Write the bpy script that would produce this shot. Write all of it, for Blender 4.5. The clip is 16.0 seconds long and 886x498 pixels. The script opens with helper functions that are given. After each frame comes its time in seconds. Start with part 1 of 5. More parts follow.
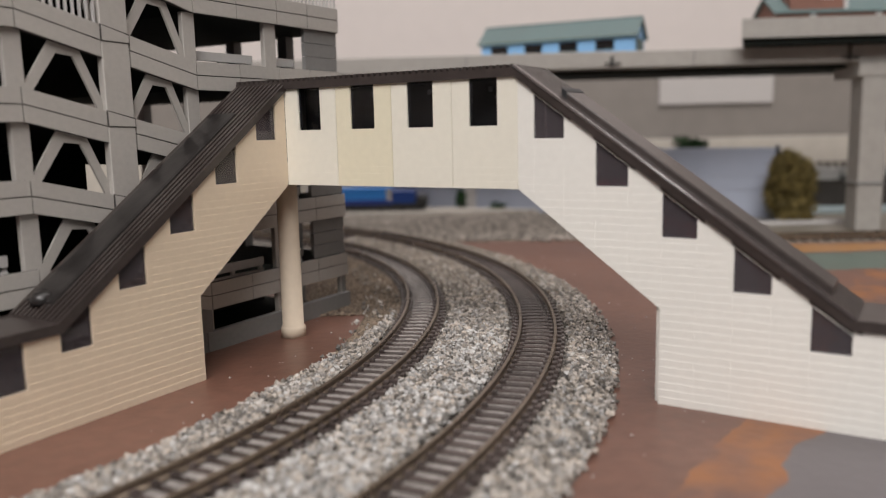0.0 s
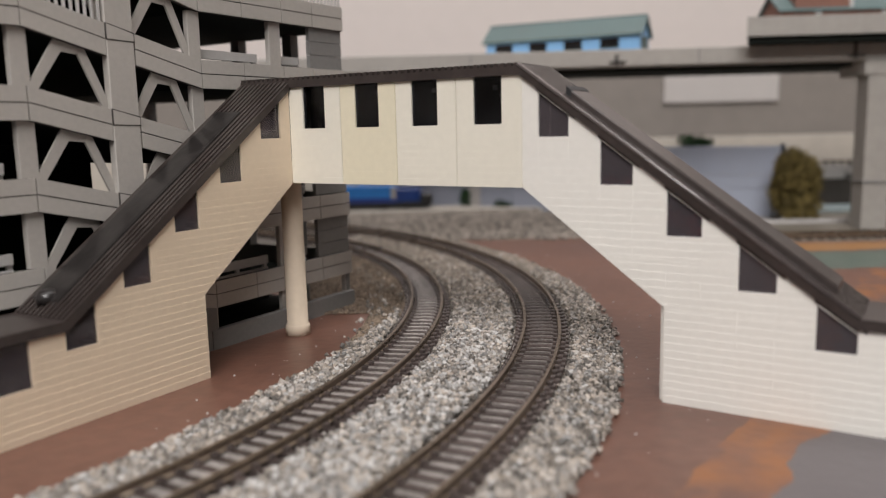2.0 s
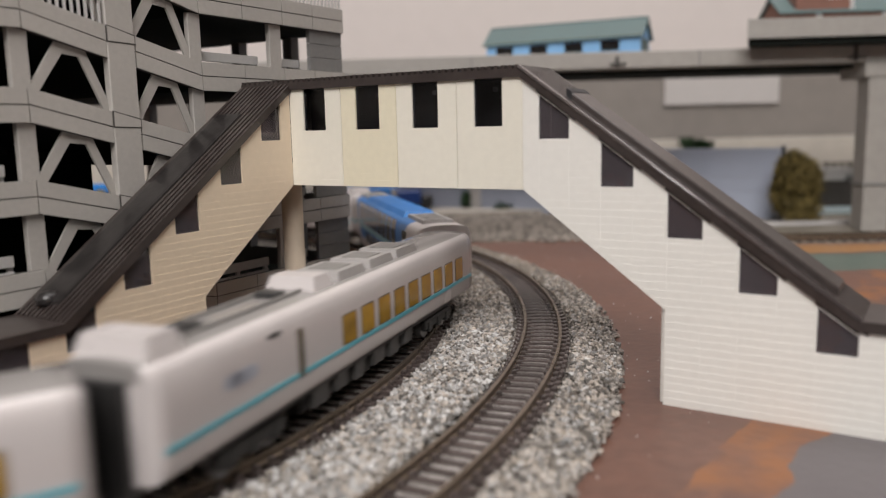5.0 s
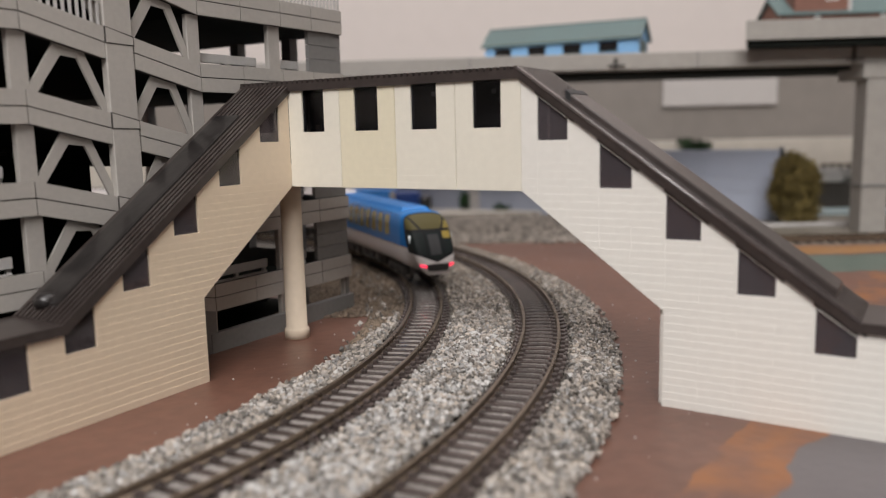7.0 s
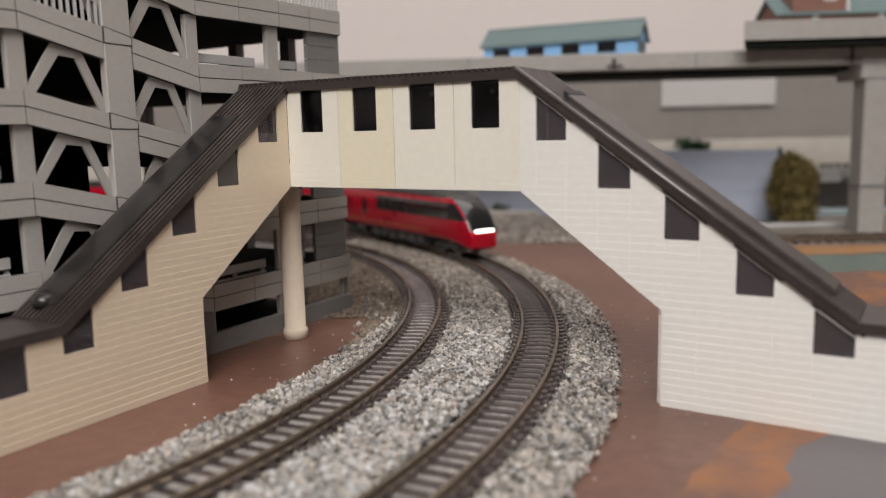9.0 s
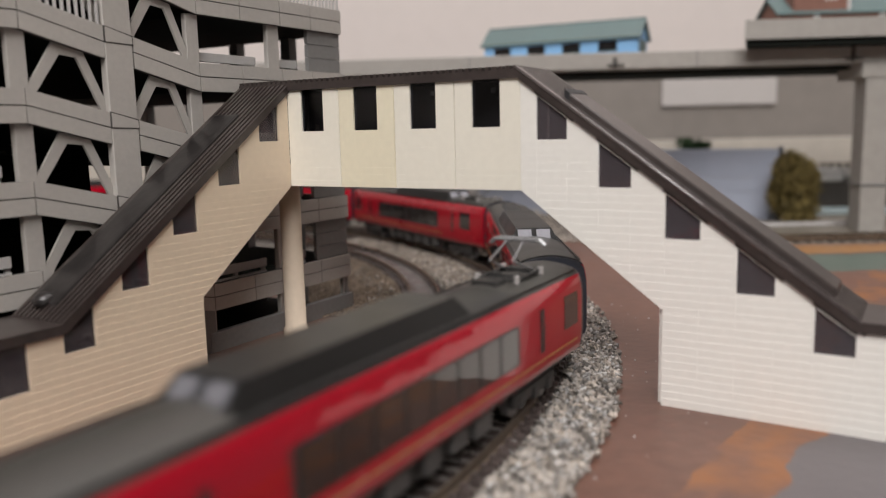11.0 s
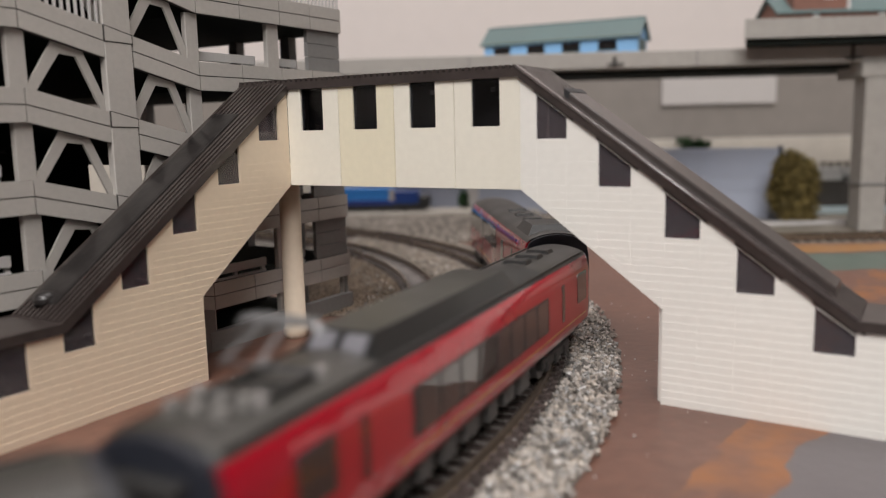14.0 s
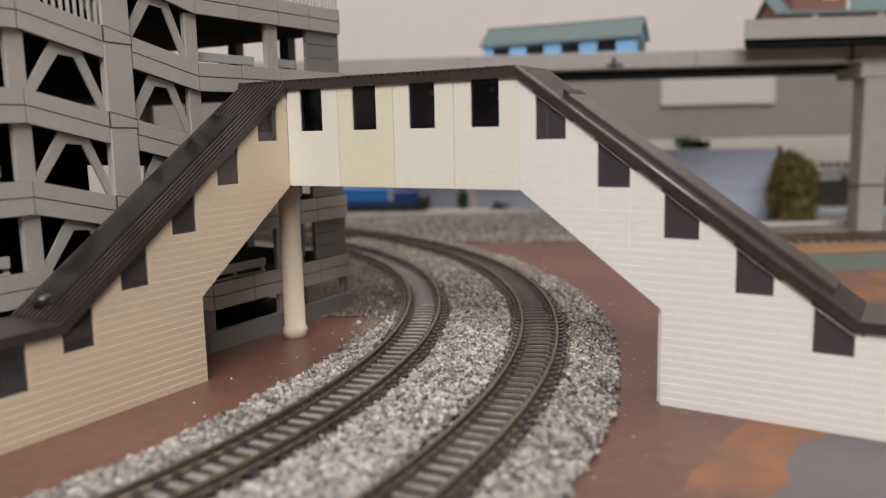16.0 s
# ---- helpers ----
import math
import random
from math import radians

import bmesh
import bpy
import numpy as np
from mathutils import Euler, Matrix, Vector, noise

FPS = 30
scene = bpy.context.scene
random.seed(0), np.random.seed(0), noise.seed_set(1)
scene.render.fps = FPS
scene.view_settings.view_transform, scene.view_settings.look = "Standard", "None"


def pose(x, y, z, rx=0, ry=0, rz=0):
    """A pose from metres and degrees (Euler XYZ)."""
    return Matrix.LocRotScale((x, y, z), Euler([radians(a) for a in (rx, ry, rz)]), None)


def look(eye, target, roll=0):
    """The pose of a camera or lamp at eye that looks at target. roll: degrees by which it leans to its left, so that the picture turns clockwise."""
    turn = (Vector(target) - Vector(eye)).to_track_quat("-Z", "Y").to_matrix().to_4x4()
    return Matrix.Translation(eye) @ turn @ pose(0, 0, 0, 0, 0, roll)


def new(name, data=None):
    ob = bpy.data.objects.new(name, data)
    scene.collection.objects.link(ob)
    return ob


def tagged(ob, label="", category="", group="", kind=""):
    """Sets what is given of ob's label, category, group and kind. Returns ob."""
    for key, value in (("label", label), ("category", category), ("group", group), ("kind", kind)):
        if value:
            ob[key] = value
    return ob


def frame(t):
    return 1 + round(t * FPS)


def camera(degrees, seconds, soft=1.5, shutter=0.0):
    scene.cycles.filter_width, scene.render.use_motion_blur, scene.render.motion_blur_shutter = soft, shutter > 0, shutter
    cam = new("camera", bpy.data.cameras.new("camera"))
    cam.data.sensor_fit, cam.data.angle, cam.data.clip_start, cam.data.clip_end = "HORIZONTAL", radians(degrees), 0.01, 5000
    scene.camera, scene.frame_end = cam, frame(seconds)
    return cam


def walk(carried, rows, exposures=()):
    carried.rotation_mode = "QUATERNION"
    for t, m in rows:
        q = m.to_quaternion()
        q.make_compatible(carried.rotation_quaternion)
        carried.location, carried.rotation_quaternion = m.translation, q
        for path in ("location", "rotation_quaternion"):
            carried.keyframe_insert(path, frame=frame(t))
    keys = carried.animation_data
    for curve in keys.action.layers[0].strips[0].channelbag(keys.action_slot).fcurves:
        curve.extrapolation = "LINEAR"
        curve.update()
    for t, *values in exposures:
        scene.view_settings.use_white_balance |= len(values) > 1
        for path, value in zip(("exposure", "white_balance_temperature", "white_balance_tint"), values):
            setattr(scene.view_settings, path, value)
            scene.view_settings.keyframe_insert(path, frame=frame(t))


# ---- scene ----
cam = camera(58.46, 16.0, soft=1.15, shutter=0.22)

# ---- camera: on a small stand, with a slight sway ----
EYE = (0.0, 0.0, 0.0614)
FOCAL = 1400.9
SWAY = [(0.0, -3.1, -1.7), (0.5, 0.6, 1.6), (1.0, 2.6, 1.7), (1.5, 3.4, -1.9), (2.0, 4.6, -4.3), (2.5, 5.7, -5.9),
        (3.0, 6.6, -5.3), (3.5, 7.3, -3.3), (4.0, 6.6, -2.3), (5.2, 5.4, -0.2), (6.5, 4.0, 2.0), (7.0, 3.0, 1.7), (8.0, 2.1, 2.0),
        (9.0, 0.4, 2.1), (10.2, 1.2, 1.2), (11.5, 1.9, 0.4), (12.5, 1.0, -0.1), (14.0, 1.3, -0.9), (15.0, 1.0, -0.3),
        (16.0, 0.0, 0.0)]


def sway_pose(dx, dy):
    yaw, tilt = dx / FOCAL, radians(-8.568) + dy / FOCAL
    aim = (math.sin(yaw) * -math.cos(tilt), math.cos(yaw) * math.cos(tilt), EYE[2] + math.sin(tilt))
    return look(EYE, aim, -1.304)


walk(cam, [(t, sway_pose(dx, dy)) for t, dx, dy in SWAY], exposures=[(0.0, 0.16), (9.2, 0.16), (11.3, 0.22), (14.0, 0.22), (15.4, 0.17), (16.0, 0.16)])
cam.data.dof.use_dof = True
cam.data.dof.focus_distance = 0.215
cam.data.dof.aperture_fstop = 11.0

# ---- light: an implied ceiling panel, added front and rear panels, a little bounced light ----
world = bpy.data.worlds.new("room_air")
scene.world = world
world.use_nodes = True
world.node_tree.nodes["Background"].inputs[0].default_value = (0.9, 0.92, 1.0, 1)
world.node_tree.nodes["Background"].inputs[1].default_value = 0.05


def area_lamp(x, y, z, sx, sy, watts, turn, colour):
    lamp = bpy.data.lights.new("room_light", "AREA")
    lamp.shape, lamp.size, lamp.size_y, lamp.energy, lamp.color = "RECTANGLE", sx, sy, watts, colour
    ob = new("room_light", lamp)
    ob.matrix_world = Matrix.Translation((x, y, z)) @ turn.to_3x3().to_4x4()
    return ob


area_lamp(0.15, 0.25, 1.38, 1.0, 0.8, 5.0, look((0, 0, 0), (0, 0, -1)), (1.0, 0.975, 0.965))
# Main light from behind the camera; this tilted panel is added, its source unseen.
area_lamp(-0.12, -0.95, 1.15, 1.1, 0.8, 27, look((-0.12, -0.95, 1.15), (0.05, 0.25, 0.0)), (1.0, 0.968, 0.95))
# Rear strip added over the far side; no such lamp is known.
area_lamp(0.1, 0.62, 1.38, 1.2, 0.25, 5, look((0, 0, 0), (0, 0, -1)), (1.0, 0.965, 0.955))

# ---- materials ----


def mat(name, colour, rough=0.5, metal=0.0, vary=0.12, grain=900.0, blotch=60.0, bump=0.1, bump_scale=None, spec=0.5,
        glow=0.0, alpha=1.0, island=0.0, obj=0.0, coat=0.0, second=None):
    m = bpy.data.materials.new(name)
    m.use_nodes = True
    nt = m.node_tree
    n, l = nt.nodes, nt.links
    b = n["Principled BSDF"]
    b.inputs["Roughness"].default_value = rough
    b.inputs["Metallic"].default_value = metal
    b.inputs["Specular IOR Level"].default_value = spec
    b.inputs["Coat Weight"].default_value = coat
    tc = n.new("ShaderNodeTexCoord")
    n1 = n.new("ShaderNodeTexNoise")
    n1.inputs["Scale"].default_value, n1.inputs["Detail"].default_value = grain, 4
    n2 = n.new("ShaderNodeTexNoise")
    n2.inputs["Scale"].default_value, n2.inputs["Detail"].default_value = blotch, 3
    l.new(tc.outputs["Object"], n1.inputs["Vector"])
    l.new(tc.outputs["Object"], n2.inputs["Vector"])
    add = n.new("ShaderNodeMath")
    add.operation = "ADD"
    l.new(n1.outputs[0], add.inputs[0])
    l.new(n2.outputs[0], add.inputs[1])
    last = add.outputs[0]
    for amount, node, out in ((island, "ShaderNodeNewGeometry", "Random Per Island"), (obj, "ShaderNodeObjectInfo", "Random")):
        if amount:
            g = n.new(node)
            mm = n.new("ShaderNodeMath")
            mm.operation = "MULTIPLY_ADD"
            l.new(g.outputs[out], mm.inputs[0])
            mm.inputs[1].default_value = amount
            l.new(last, mm.inputs[2])
            sub = n.new("ShaderNodeMath")
            sub.operation = "SUBTRACT"
            l.new(mm.outputs[0], sub.inputs[0])
            sub.inputs[1].default_value = amount / 2
            last = sub.outputs[0]
    rr = n.new("ShaderNodeMapRange")
    rr.inputs["From Min"].default_value, rr.inputs["From Max"].default_value = 0.6, 1.4
    rr.inputs["To Min"].default_value, rr.inputs["To Max"].default_value = 1 - vary, 1 + vary
    l.new(last, rr.inputs["Value"])
    mix = n.new("ShaderNodeVectorMath")
    mix.operation = "SCALE"
    mix.inputs[0].default_value = colour[:3]
    l.new(rr.outputs[0], mix.inputs["Scale"])
    if second:
        g2 = n.new("ShaderNodeNewGeometry")
        pick = n.new("ShaderNodeMath")
        pick.operation = "FRACT"
        ten = n.new("ShaderNodeMath")
        ten.operation = "MULTIPLY"
        l.new(g2.outputs["Random Per Island"], ten.inputs[0])
        ten.inputs[1].default_value = 13.7
        l.new(ten.outputs[0], pick.inputs[0])
        two = n.new("ShaderNodeMix")
        two.data_type = "RGBA"
        l.new(pick.outputs[0], two.inputs["Factor"])
        two.inputs["A"].default_value, two.inputs["B"].default_value = (*colour[:3], 1), (*second, 1)
        l.new(two.outputs["Result"], mix.inputs[0])
    l.new(mix.outputs[0], b.inputs["Base Color"])
    ro = n.new("ShaderNodeMapRange")
    ro.inputs["To Min"].default_value, ro.inputs["To Max"].default_value = max(0.02, rough - 0.12), min(1, rough + 0.12)
    l.new(n2.outputs[0], ro.inputs["Value"])
    l.new(ro.outputs[0], b.inputs["Roughness"])
    if bump:
        bp = n.new("ShaderNodeBump")
        bp.inputs["Strength"].default_value = bump
        bp.inputs["Distance"].default_value = 0.0003
        if bump_scale:
            n3 = n.new("ShaderNodeTexNoise")
            n3.inputs["Scale"].default_value, n3.inputs["Detail"].default_value = bump_scale, 5
            l.new(tc.outputs["Object"], n3.inputs["Vector"])
            l.new(n3.outputs[0], bp.inputs["Height"])
        else:
            l.new(n1.outputs[0], bp.inputs["Height"])
        l.new(bp.outputs[0], b.inputs["Normal"])
    if glow:
        b.inputs["Emission Color"].default_value = (*colour[:3], 1)
        b.inputs["Emission Strength"].default_value = glow
    if alpha < 1:
        b.inputs["Alpha"].default_value = alpha
    return m


def glass(name, colour, rough=0.06, ior=1.45, trans=1.0):
    m = bpy.data.materials.new(name)
    m.use_nodes = True
    b = m.node_tree.nodes["Principled BSDF"]
    b.inputs["Base Color"].default_value = (*colour, 1)
    b.inputs["Roughness"].default_value = rough
    b.inputs["IOR"].default_value = ior
    b.inputs["Transmission Weight"].default_value = trans
    return m


def half_planes(nt, axes, conditions):
    """A mask that is 1 where a*x + b*|y| + c*z > d (mm) for every (a, b, c, d)."""
    n, l = nt.nodes, nt.links
    last = None
    for a, b, c, d in conditions:
        dot = n.new("ShaderNodeVectorMath")
        dot.operation = "DOT_PRODUCT"
        l.new(axes, dot.inputs[0])
        dot.inputs[1].default_value = (a, b, c)
        step = n.new("ShaderNodeMath")
        step.operation = "GREATER_THAN"
        l.new(dot.outputs["Value"], step.inputs[0])
        step.inputs[1].default_value = d * 0.001
        if last is None:
            last = step.outputs[0]
        else:
            mul = n.new("ShaderNodeMath")
            mul.operation = "MULTIPLY"
            l.new(last, mul.inputs[0])
            l.new(step.outputs[0], mul.inputs[1])
            last = mul.outputs[0]
    return last


def livery(name, base, layers, rough=0.24, coat=0.25, metal=0.0, coat_rough=0.03):
    """Gloss paint in several colours, with straight edges in the car's own space, alike on both sides unless marked one-sided."""
    m = mat(name, base, rough, vary=0.04, bump=0.02, coat=coat, metal=metal)
    nt = m.node_tree
    n, l = nt.nodes, nt.links
    b = n["Principled BSDF"]
    tc = n.new("ShaderNodeTexCoord")
    ab = n.new("ShaderNodeVectorMath")
    ab.operation = "ABSOLUTE"
    l.new(tc.outputs["Object"], ab.inputs[0])
    s1 = n.new("ShaderNodeSeparateXYZ")
    l.new(tc.outputs["Object"], s1.inputs[0])
    s2 = n.new("ShaderNodeSeparateXYZ")
    l.new(ab.outputs[0], s2.inputs[0])
    axes = n.new("ShaderNodeCombineXYZ")
    l.new(s1.outputs[0], axes.inputs[0])
    l.new(s2.outputs[1], axes.inputs[1])
    l.new(s1.outputs[2], axes.inputs[2])
    b.inputs["Coat Roughness"].default_value = coat_rough
    last = b.inputs["Base Color"].links[0].from_socket
    for colour, conditions, *one_side in layers:
        mix = n.new("ShaderNodeMix")
        mix.data_type = "RGBA"
        l.new(half_planes(nt, tc.outputs["Object"] if one_side else axes.outputs[0], conditions), mix.inputs["Factor"])
        l.new(last, mix.inputs["A"])
        mix.inputs["B"].default_value = (*colour, 1)
        last = mix.outputs["Result"]
    l.new(last, b.inputs["Base Color"])
    return m


def painted_ground():
    """Brown board with a worn grey road surface, orange smears at its edge, and strips of colour along the far line."""
    m = mat("painted_board", (0.135, 0.066, 0.047), 0.40, vary=0.24, grain=240, blotch=16, bump=0.3, bump_scale=380)
    nt = m.node_tree
    n, l = nt.nodes, nt.links
    b = n["Principled BSDF"]
    tc = n.new("ShaderNodeTexCoord")
    wob = n.new("ShaderNodeTexNoise")
    wob.inputs["Scale"].default_value, wob.inputs["Detail"].default_value = 55, 5
    l.new(tc.outputs["Object"], wob.inputs["Vector"])
    ctr = n.new("ShaderNodeVectorMath")
    ctr.operation = "SUBTRACT"
    l.new(wob.outputs["Color"], ctr.inputs[0])
    ctr.inputs[1].default_value = (0.5, 0.5, 0.5)
    sc = n.new("ShaderNodeVectorMath")
    sc.operation = "SCALE"
    l.new(ctr.outputs[0], sc.inputs[0])
    sc.inputs["Scale"].default_value = 0.012
    warp = n.new("ShaderNodeVectorMath")
    l.new(tc.outputs["Object"], warp.inputs[0])
    l.new(sc.outputs[0], warp.inputs[1])
    smear = n.new("ShaderNodeTexNoise")
    smear.inputs["Scale"].default_value, smear.inputs["Detail"].default_value = 70, 4
    l.new(tc.outputs["Object"], smear.inputs["Vector"])
    ramp = n.new("ShaderNodeMapRange")
    ramp.inputs["From Min"].default_value, ramp.inputs["From Max"].default_value = 0.40, 0.58
    l.new(smear.outputs[0], ramp.inputs["Value"])
    last = b.inputs["Base Color"].links[0].from_socket
    layers = [((0.24, 0.095, 0.035), [(1, -0.7, 0, -49), (-1, 0.7, 0, 26)], True), ((0.115, 0.102, 0.106), [(1, -0.7, 0, -33), (0, -1, 0, -250)], False),
              ((0.09, 0.12, 0.10), [(0, 1, 0, 322), (0, -1, 0, -366), (1, 0, 0, 110)], False), ((0.30, 0.15, 0.055), [(0, 1, 0, 369), (0, -1, 0, -390), (1, 0, 0, 110)], False),
              ((0.22, 0.195, 0.16), [(0, 1, 0, 396), (1, 0, 0, 100)], False), ((0.25, 0.225, 0.185), [(0, 1, 0, 428)], False)]
    for colour, conditions, patchy in layers:
        mask = half_planes(nt, warp.outputs[0], conditions)
        if patchy:
            mul = n.new("ShaderNodeMath")
            mul.operation = "MULTIPLY"
            l.new(mask, mul.inputs[0])
            l.new(ramp.outputs[0], mul.inputs[1])
            mask = mul.outputs[0]
        mix = n.new("ShaderNodeMix")
        mix.data_type = "RGBA"
        l.new(mask, mix.inputs["Factor"])
        l.new(last, mix.inputs["A"])
        mix.inputs["B"].default_value = (*colour, 1)
        last = mix.outputs["Result"]
    l.new(last, b.inputs["Base Color"])
    return m


M_SIDING = mat("cream_plastic", (0.76, 0.725, 0.635), 0.42, vary=0.04, grain=500, blotch=18, bump=0.05)
# Each flight has its own cream: the right palest, the left darker and tanner.
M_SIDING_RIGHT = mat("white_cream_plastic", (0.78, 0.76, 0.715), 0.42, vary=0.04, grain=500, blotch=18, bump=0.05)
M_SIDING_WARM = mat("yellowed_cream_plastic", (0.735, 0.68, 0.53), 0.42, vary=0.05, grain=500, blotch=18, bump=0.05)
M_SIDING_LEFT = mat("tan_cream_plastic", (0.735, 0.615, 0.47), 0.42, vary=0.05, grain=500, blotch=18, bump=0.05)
M_ROOF_PANEL = mat("black_brown_gloss_plastic", (0.018, 0.0155, 0.015), 0.36, vary=0.6, grain=400, blotch=70, bump=0.2, spec=0.5, coat=0.2)
# Lighter than the roof plastic: the edge's bright highlight is put in the colour.
M_RIM = mat("highlight_roof_edge", (0.075, 0.062, 0.06), 0.22, vary=0.3, grain=500, blotch=50, bump=0.1, spec=0.6, coat=0.8)
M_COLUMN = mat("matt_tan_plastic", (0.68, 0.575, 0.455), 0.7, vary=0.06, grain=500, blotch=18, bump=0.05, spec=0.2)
M_ROOF = mat("dark_brown_plastic", (0.038, 0.029, 0.0265), 0.38, vary=0.35, grain=600, blotch=40, bump=0.15, spec=0.45, coat=0.4)
M_ROOF.node_tree.nodes["Principled BSDF"].inputs["Coat Roughness"].default_value = 0.22
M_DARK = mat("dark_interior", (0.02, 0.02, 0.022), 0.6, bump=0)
M_PANE = glass("smoked_pane", (0.30, 0.29, 0.32))
M_PANE_GREY = glass("smoky_grey_pane", (0.20, 0.175, 0.19), 0.05, 1.5, 0.8)
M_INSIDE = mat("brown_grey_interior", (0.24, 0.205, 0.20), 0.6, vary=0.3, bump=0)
M_CONC = mat("grey_plastic", (0.415, 0.39, 0.36), 0.6, vary=0.08, grain=700, blotch=30, bump=0.08)
M_CONC_DARK = mat("dark_grey_plastic", (0.20, 0.195, 0.19), 0.6, vary=0.1, grain=700, blotch=30, bump=0.08)
M_LINE = mat("panel_line", (0.06, 0.055, 0.05), 0.8, bump=0)
M_PALE = mat("pale_grey_plastic", (0.52, 0.50, 0.49), 0.55, vary=0.08, bump=0.05)
M_GROUND = painted_ground()
M_BALLAST = mat("ballast_stone", (0.275, 0.258, 0.242), 0.7, vary=0.62, grain=900, blotch=14, bump=0.3, island=1.0, second=(0.29, 0.25, 0.21))
M_PALE_STONE = mat("pale_stone_and_glare", (0.40, 0.39, 0.38), 0.65, vary=0.4, grain=900, blotch=14, bump=0.3, island=1.0)
M_GRAVEL = mat("far_gravel_stone", (0.225, 0.195, 0.17), 0.8, vary=0.5, grain=500, blotch=14, bump=0.3, island=1.3)
# Darker, browner ballast: the far end's shade put into its colour.
M_SHADED_STONE = mat("shade_browned_ballast", (0.19, 0.158, 0.128), 0.8, vary=0.45, grain=900, blotch=30, bump=0.3, island=1.2)
M_EARTH = mat("brown_fines", (0.185, 0.142, 0.105), 0.85, vary=0.45, grain=900, blotch=30, bump=0.3, island=1.2)
M_BED = mat("ballast_bed", (0.13, 0.115, 0.10), 0.9, vary=0.4, grain=1300, blotch=200, bump=0.8)
M_RAIL = mat("weathered_rail", (0.24, 0.19, 0.145), 0.28, metal=0.75, vary=0.25, grain=300, blotch=20)
M_GLUE = mat("glue_set_grit", (0.27, 0.25, 0.235), 0.22, vary=0.5, grain=700, blotch=120, bump=0.9, coat=0.5)
M_SLEEPER = mat("brown_sleeper", (0.066, 0.051, 0.047), 0.27, vary=0.35, grain=500, blotch=60, obj=0.6)
M_WALL = mat("off_white_wall", (0.66, 0.60, 0.575), 0.8, vary=0.03, grain=60, blotch=3, bump=0.05)
M_SHADED_WALL = mat("shaded_wall_grey", (0.235, 0.21, 0.19), 0.8, vary=0.1, grain=60, blotch=6, bump=0.05)
M_VIA = mat("viaduct_concrete", (0.34, 0.32, 0.295), 0.7, vary=0.12, grain=200, blotch=18, bump=0.1)
M_BLUE_HUT = mat("light_blue_plastic", (0.22, 0.44, 0.72), 0.5, vary=0.06)
M_TEAL = mat("teal_roof", (0.085, 0.13, 0.13), 0.6, vary=0.14)
# For the unseen walls: the room's dimness is put into their colour.
M_DIM = mat("dim_wall", (0.20, 0.185, 0.17), 0.85, vary=0.05, grain=60, blotch=3, bump=0)
M_FENCE = mat("blue_grey_fence", (0.38, 0.41, 0.50), 0.6, vary=0.06)
M_BUSH = mat("olive_foliage", (0.15, 0.112, 0.034), 0.85, vary=0.4, grain=900, blotch=120, island=1.0)
M_GREEN = mat("green_foliage", (0.035, 0.085, 0.03), 0.85, vary=0.5, grain=900, blotch=120, island=1.0)
WHITE, BLUE, BLACK = (0.55, 0.51, 0.50), (0.004, 0.14, 0.42), (0.012, 0.012, 0.013)
SCREEN = [(1, 0, 0.44, 68.0), (0, -0.40, 1, 8.4)]
INNER = [(1, 0, 0.44, 69.0), (0, -0.40, 1, 9.4)]


def lead_paint(name, rough, coat, spec):
    m = livery(name, WHITE, LEAD_LAYERS, rough, coat, 0.0, 0.1)
    m.node_tree.nodes["Principled BSDF"].inputs["Specular IOR Level"].default_value = spec
    return m


BAND, OLIVE, DIM_GLASS = (0.22, 0.42, 0.48), (0.085, 0.072, 0.028), (0.014, 0.018, 0.018)
LEAD_LAYERS = [
    (BLUE, [(0, 0, 1, 13.5), (1, 0, 1.75, -1.0)]), ((0.42, 0.25, 0.09), [(0, 0, 1, 13.2), (0, 0, -1, -13.5), (1, 0, 0, -24.4)]),
    (BLACK, SCREEN), (OLIVE, INNER + [(0, 0, 1, 20.3)]), (DIM_GLASS, INNER + [(0, 0, -1, -19.3)]),
    ((0.28, 0.205, 0.05), INNER + [(0, 0, -1, -19.3), (0, 0, 1, 16.8), (0, 1, 0, 3.9), (0, -1, 0, -7.2)], True),
    ((0.20, 0.155, 0.045), INNER + [(0, 0, 1, 20.3), (0, 0, -1, -22.6), (0, 1, 0, 4.6)], True),
    ((0.05, 0.05, 0.052), INNER + [(0, 0, -1, -18.4), (0, 0, 1, 11.2), (0, -1, 0, -2.1)]),
    (BLACK, INNER + [(0, 0, -1, -19.3), (0, 1, 0, 2.9), (0, -1, 0, -3.6)]),
    (BLACK, INNER + [(0, 0, 1, 19.3), (0, 1, -0.65, -9.4), (0, -1, 0.65, 8.4)])]
L_BLUE_LEAD = lead_paint("white_blue_lead_paint", 0.36, 0.08, 0.35)
L_BLUE_NOSE = lead_paint("white_blue_nose_paint", 0.5, 0.0, 0.12)
L_BLUE_DECK = livery("white_blue_deck_paint", WHITE, [
    (BLUE, [(0, 0, 1, 9.4), (-1, 0, 1.0, -30.5), (1, 0, 1.0, -30.5)]), (BAND, [(0, 0, 1, 13.6), (0, 0, -1, -15.9), (-1, 0, 1.0, -30.5), (1, 0, 1.0, -30.5)])], 0.36, 0.08)
L_BLUE_MID = livery("white_roof_paint", WHITE, [((0.27, 0.255, 0.245), [(0, -1, 0, -6.6), (0, 0, 1, 22)])])
RED, ROOF_DARK = (0.44, 0.0005, 0.017), (0.011, 0.0107, 0.0105)
# Lighter grey car ends; the sheen seen on them is in this colour too.
PALE_SHEEN_ROOF = (0.034, 0.032, 0.028)
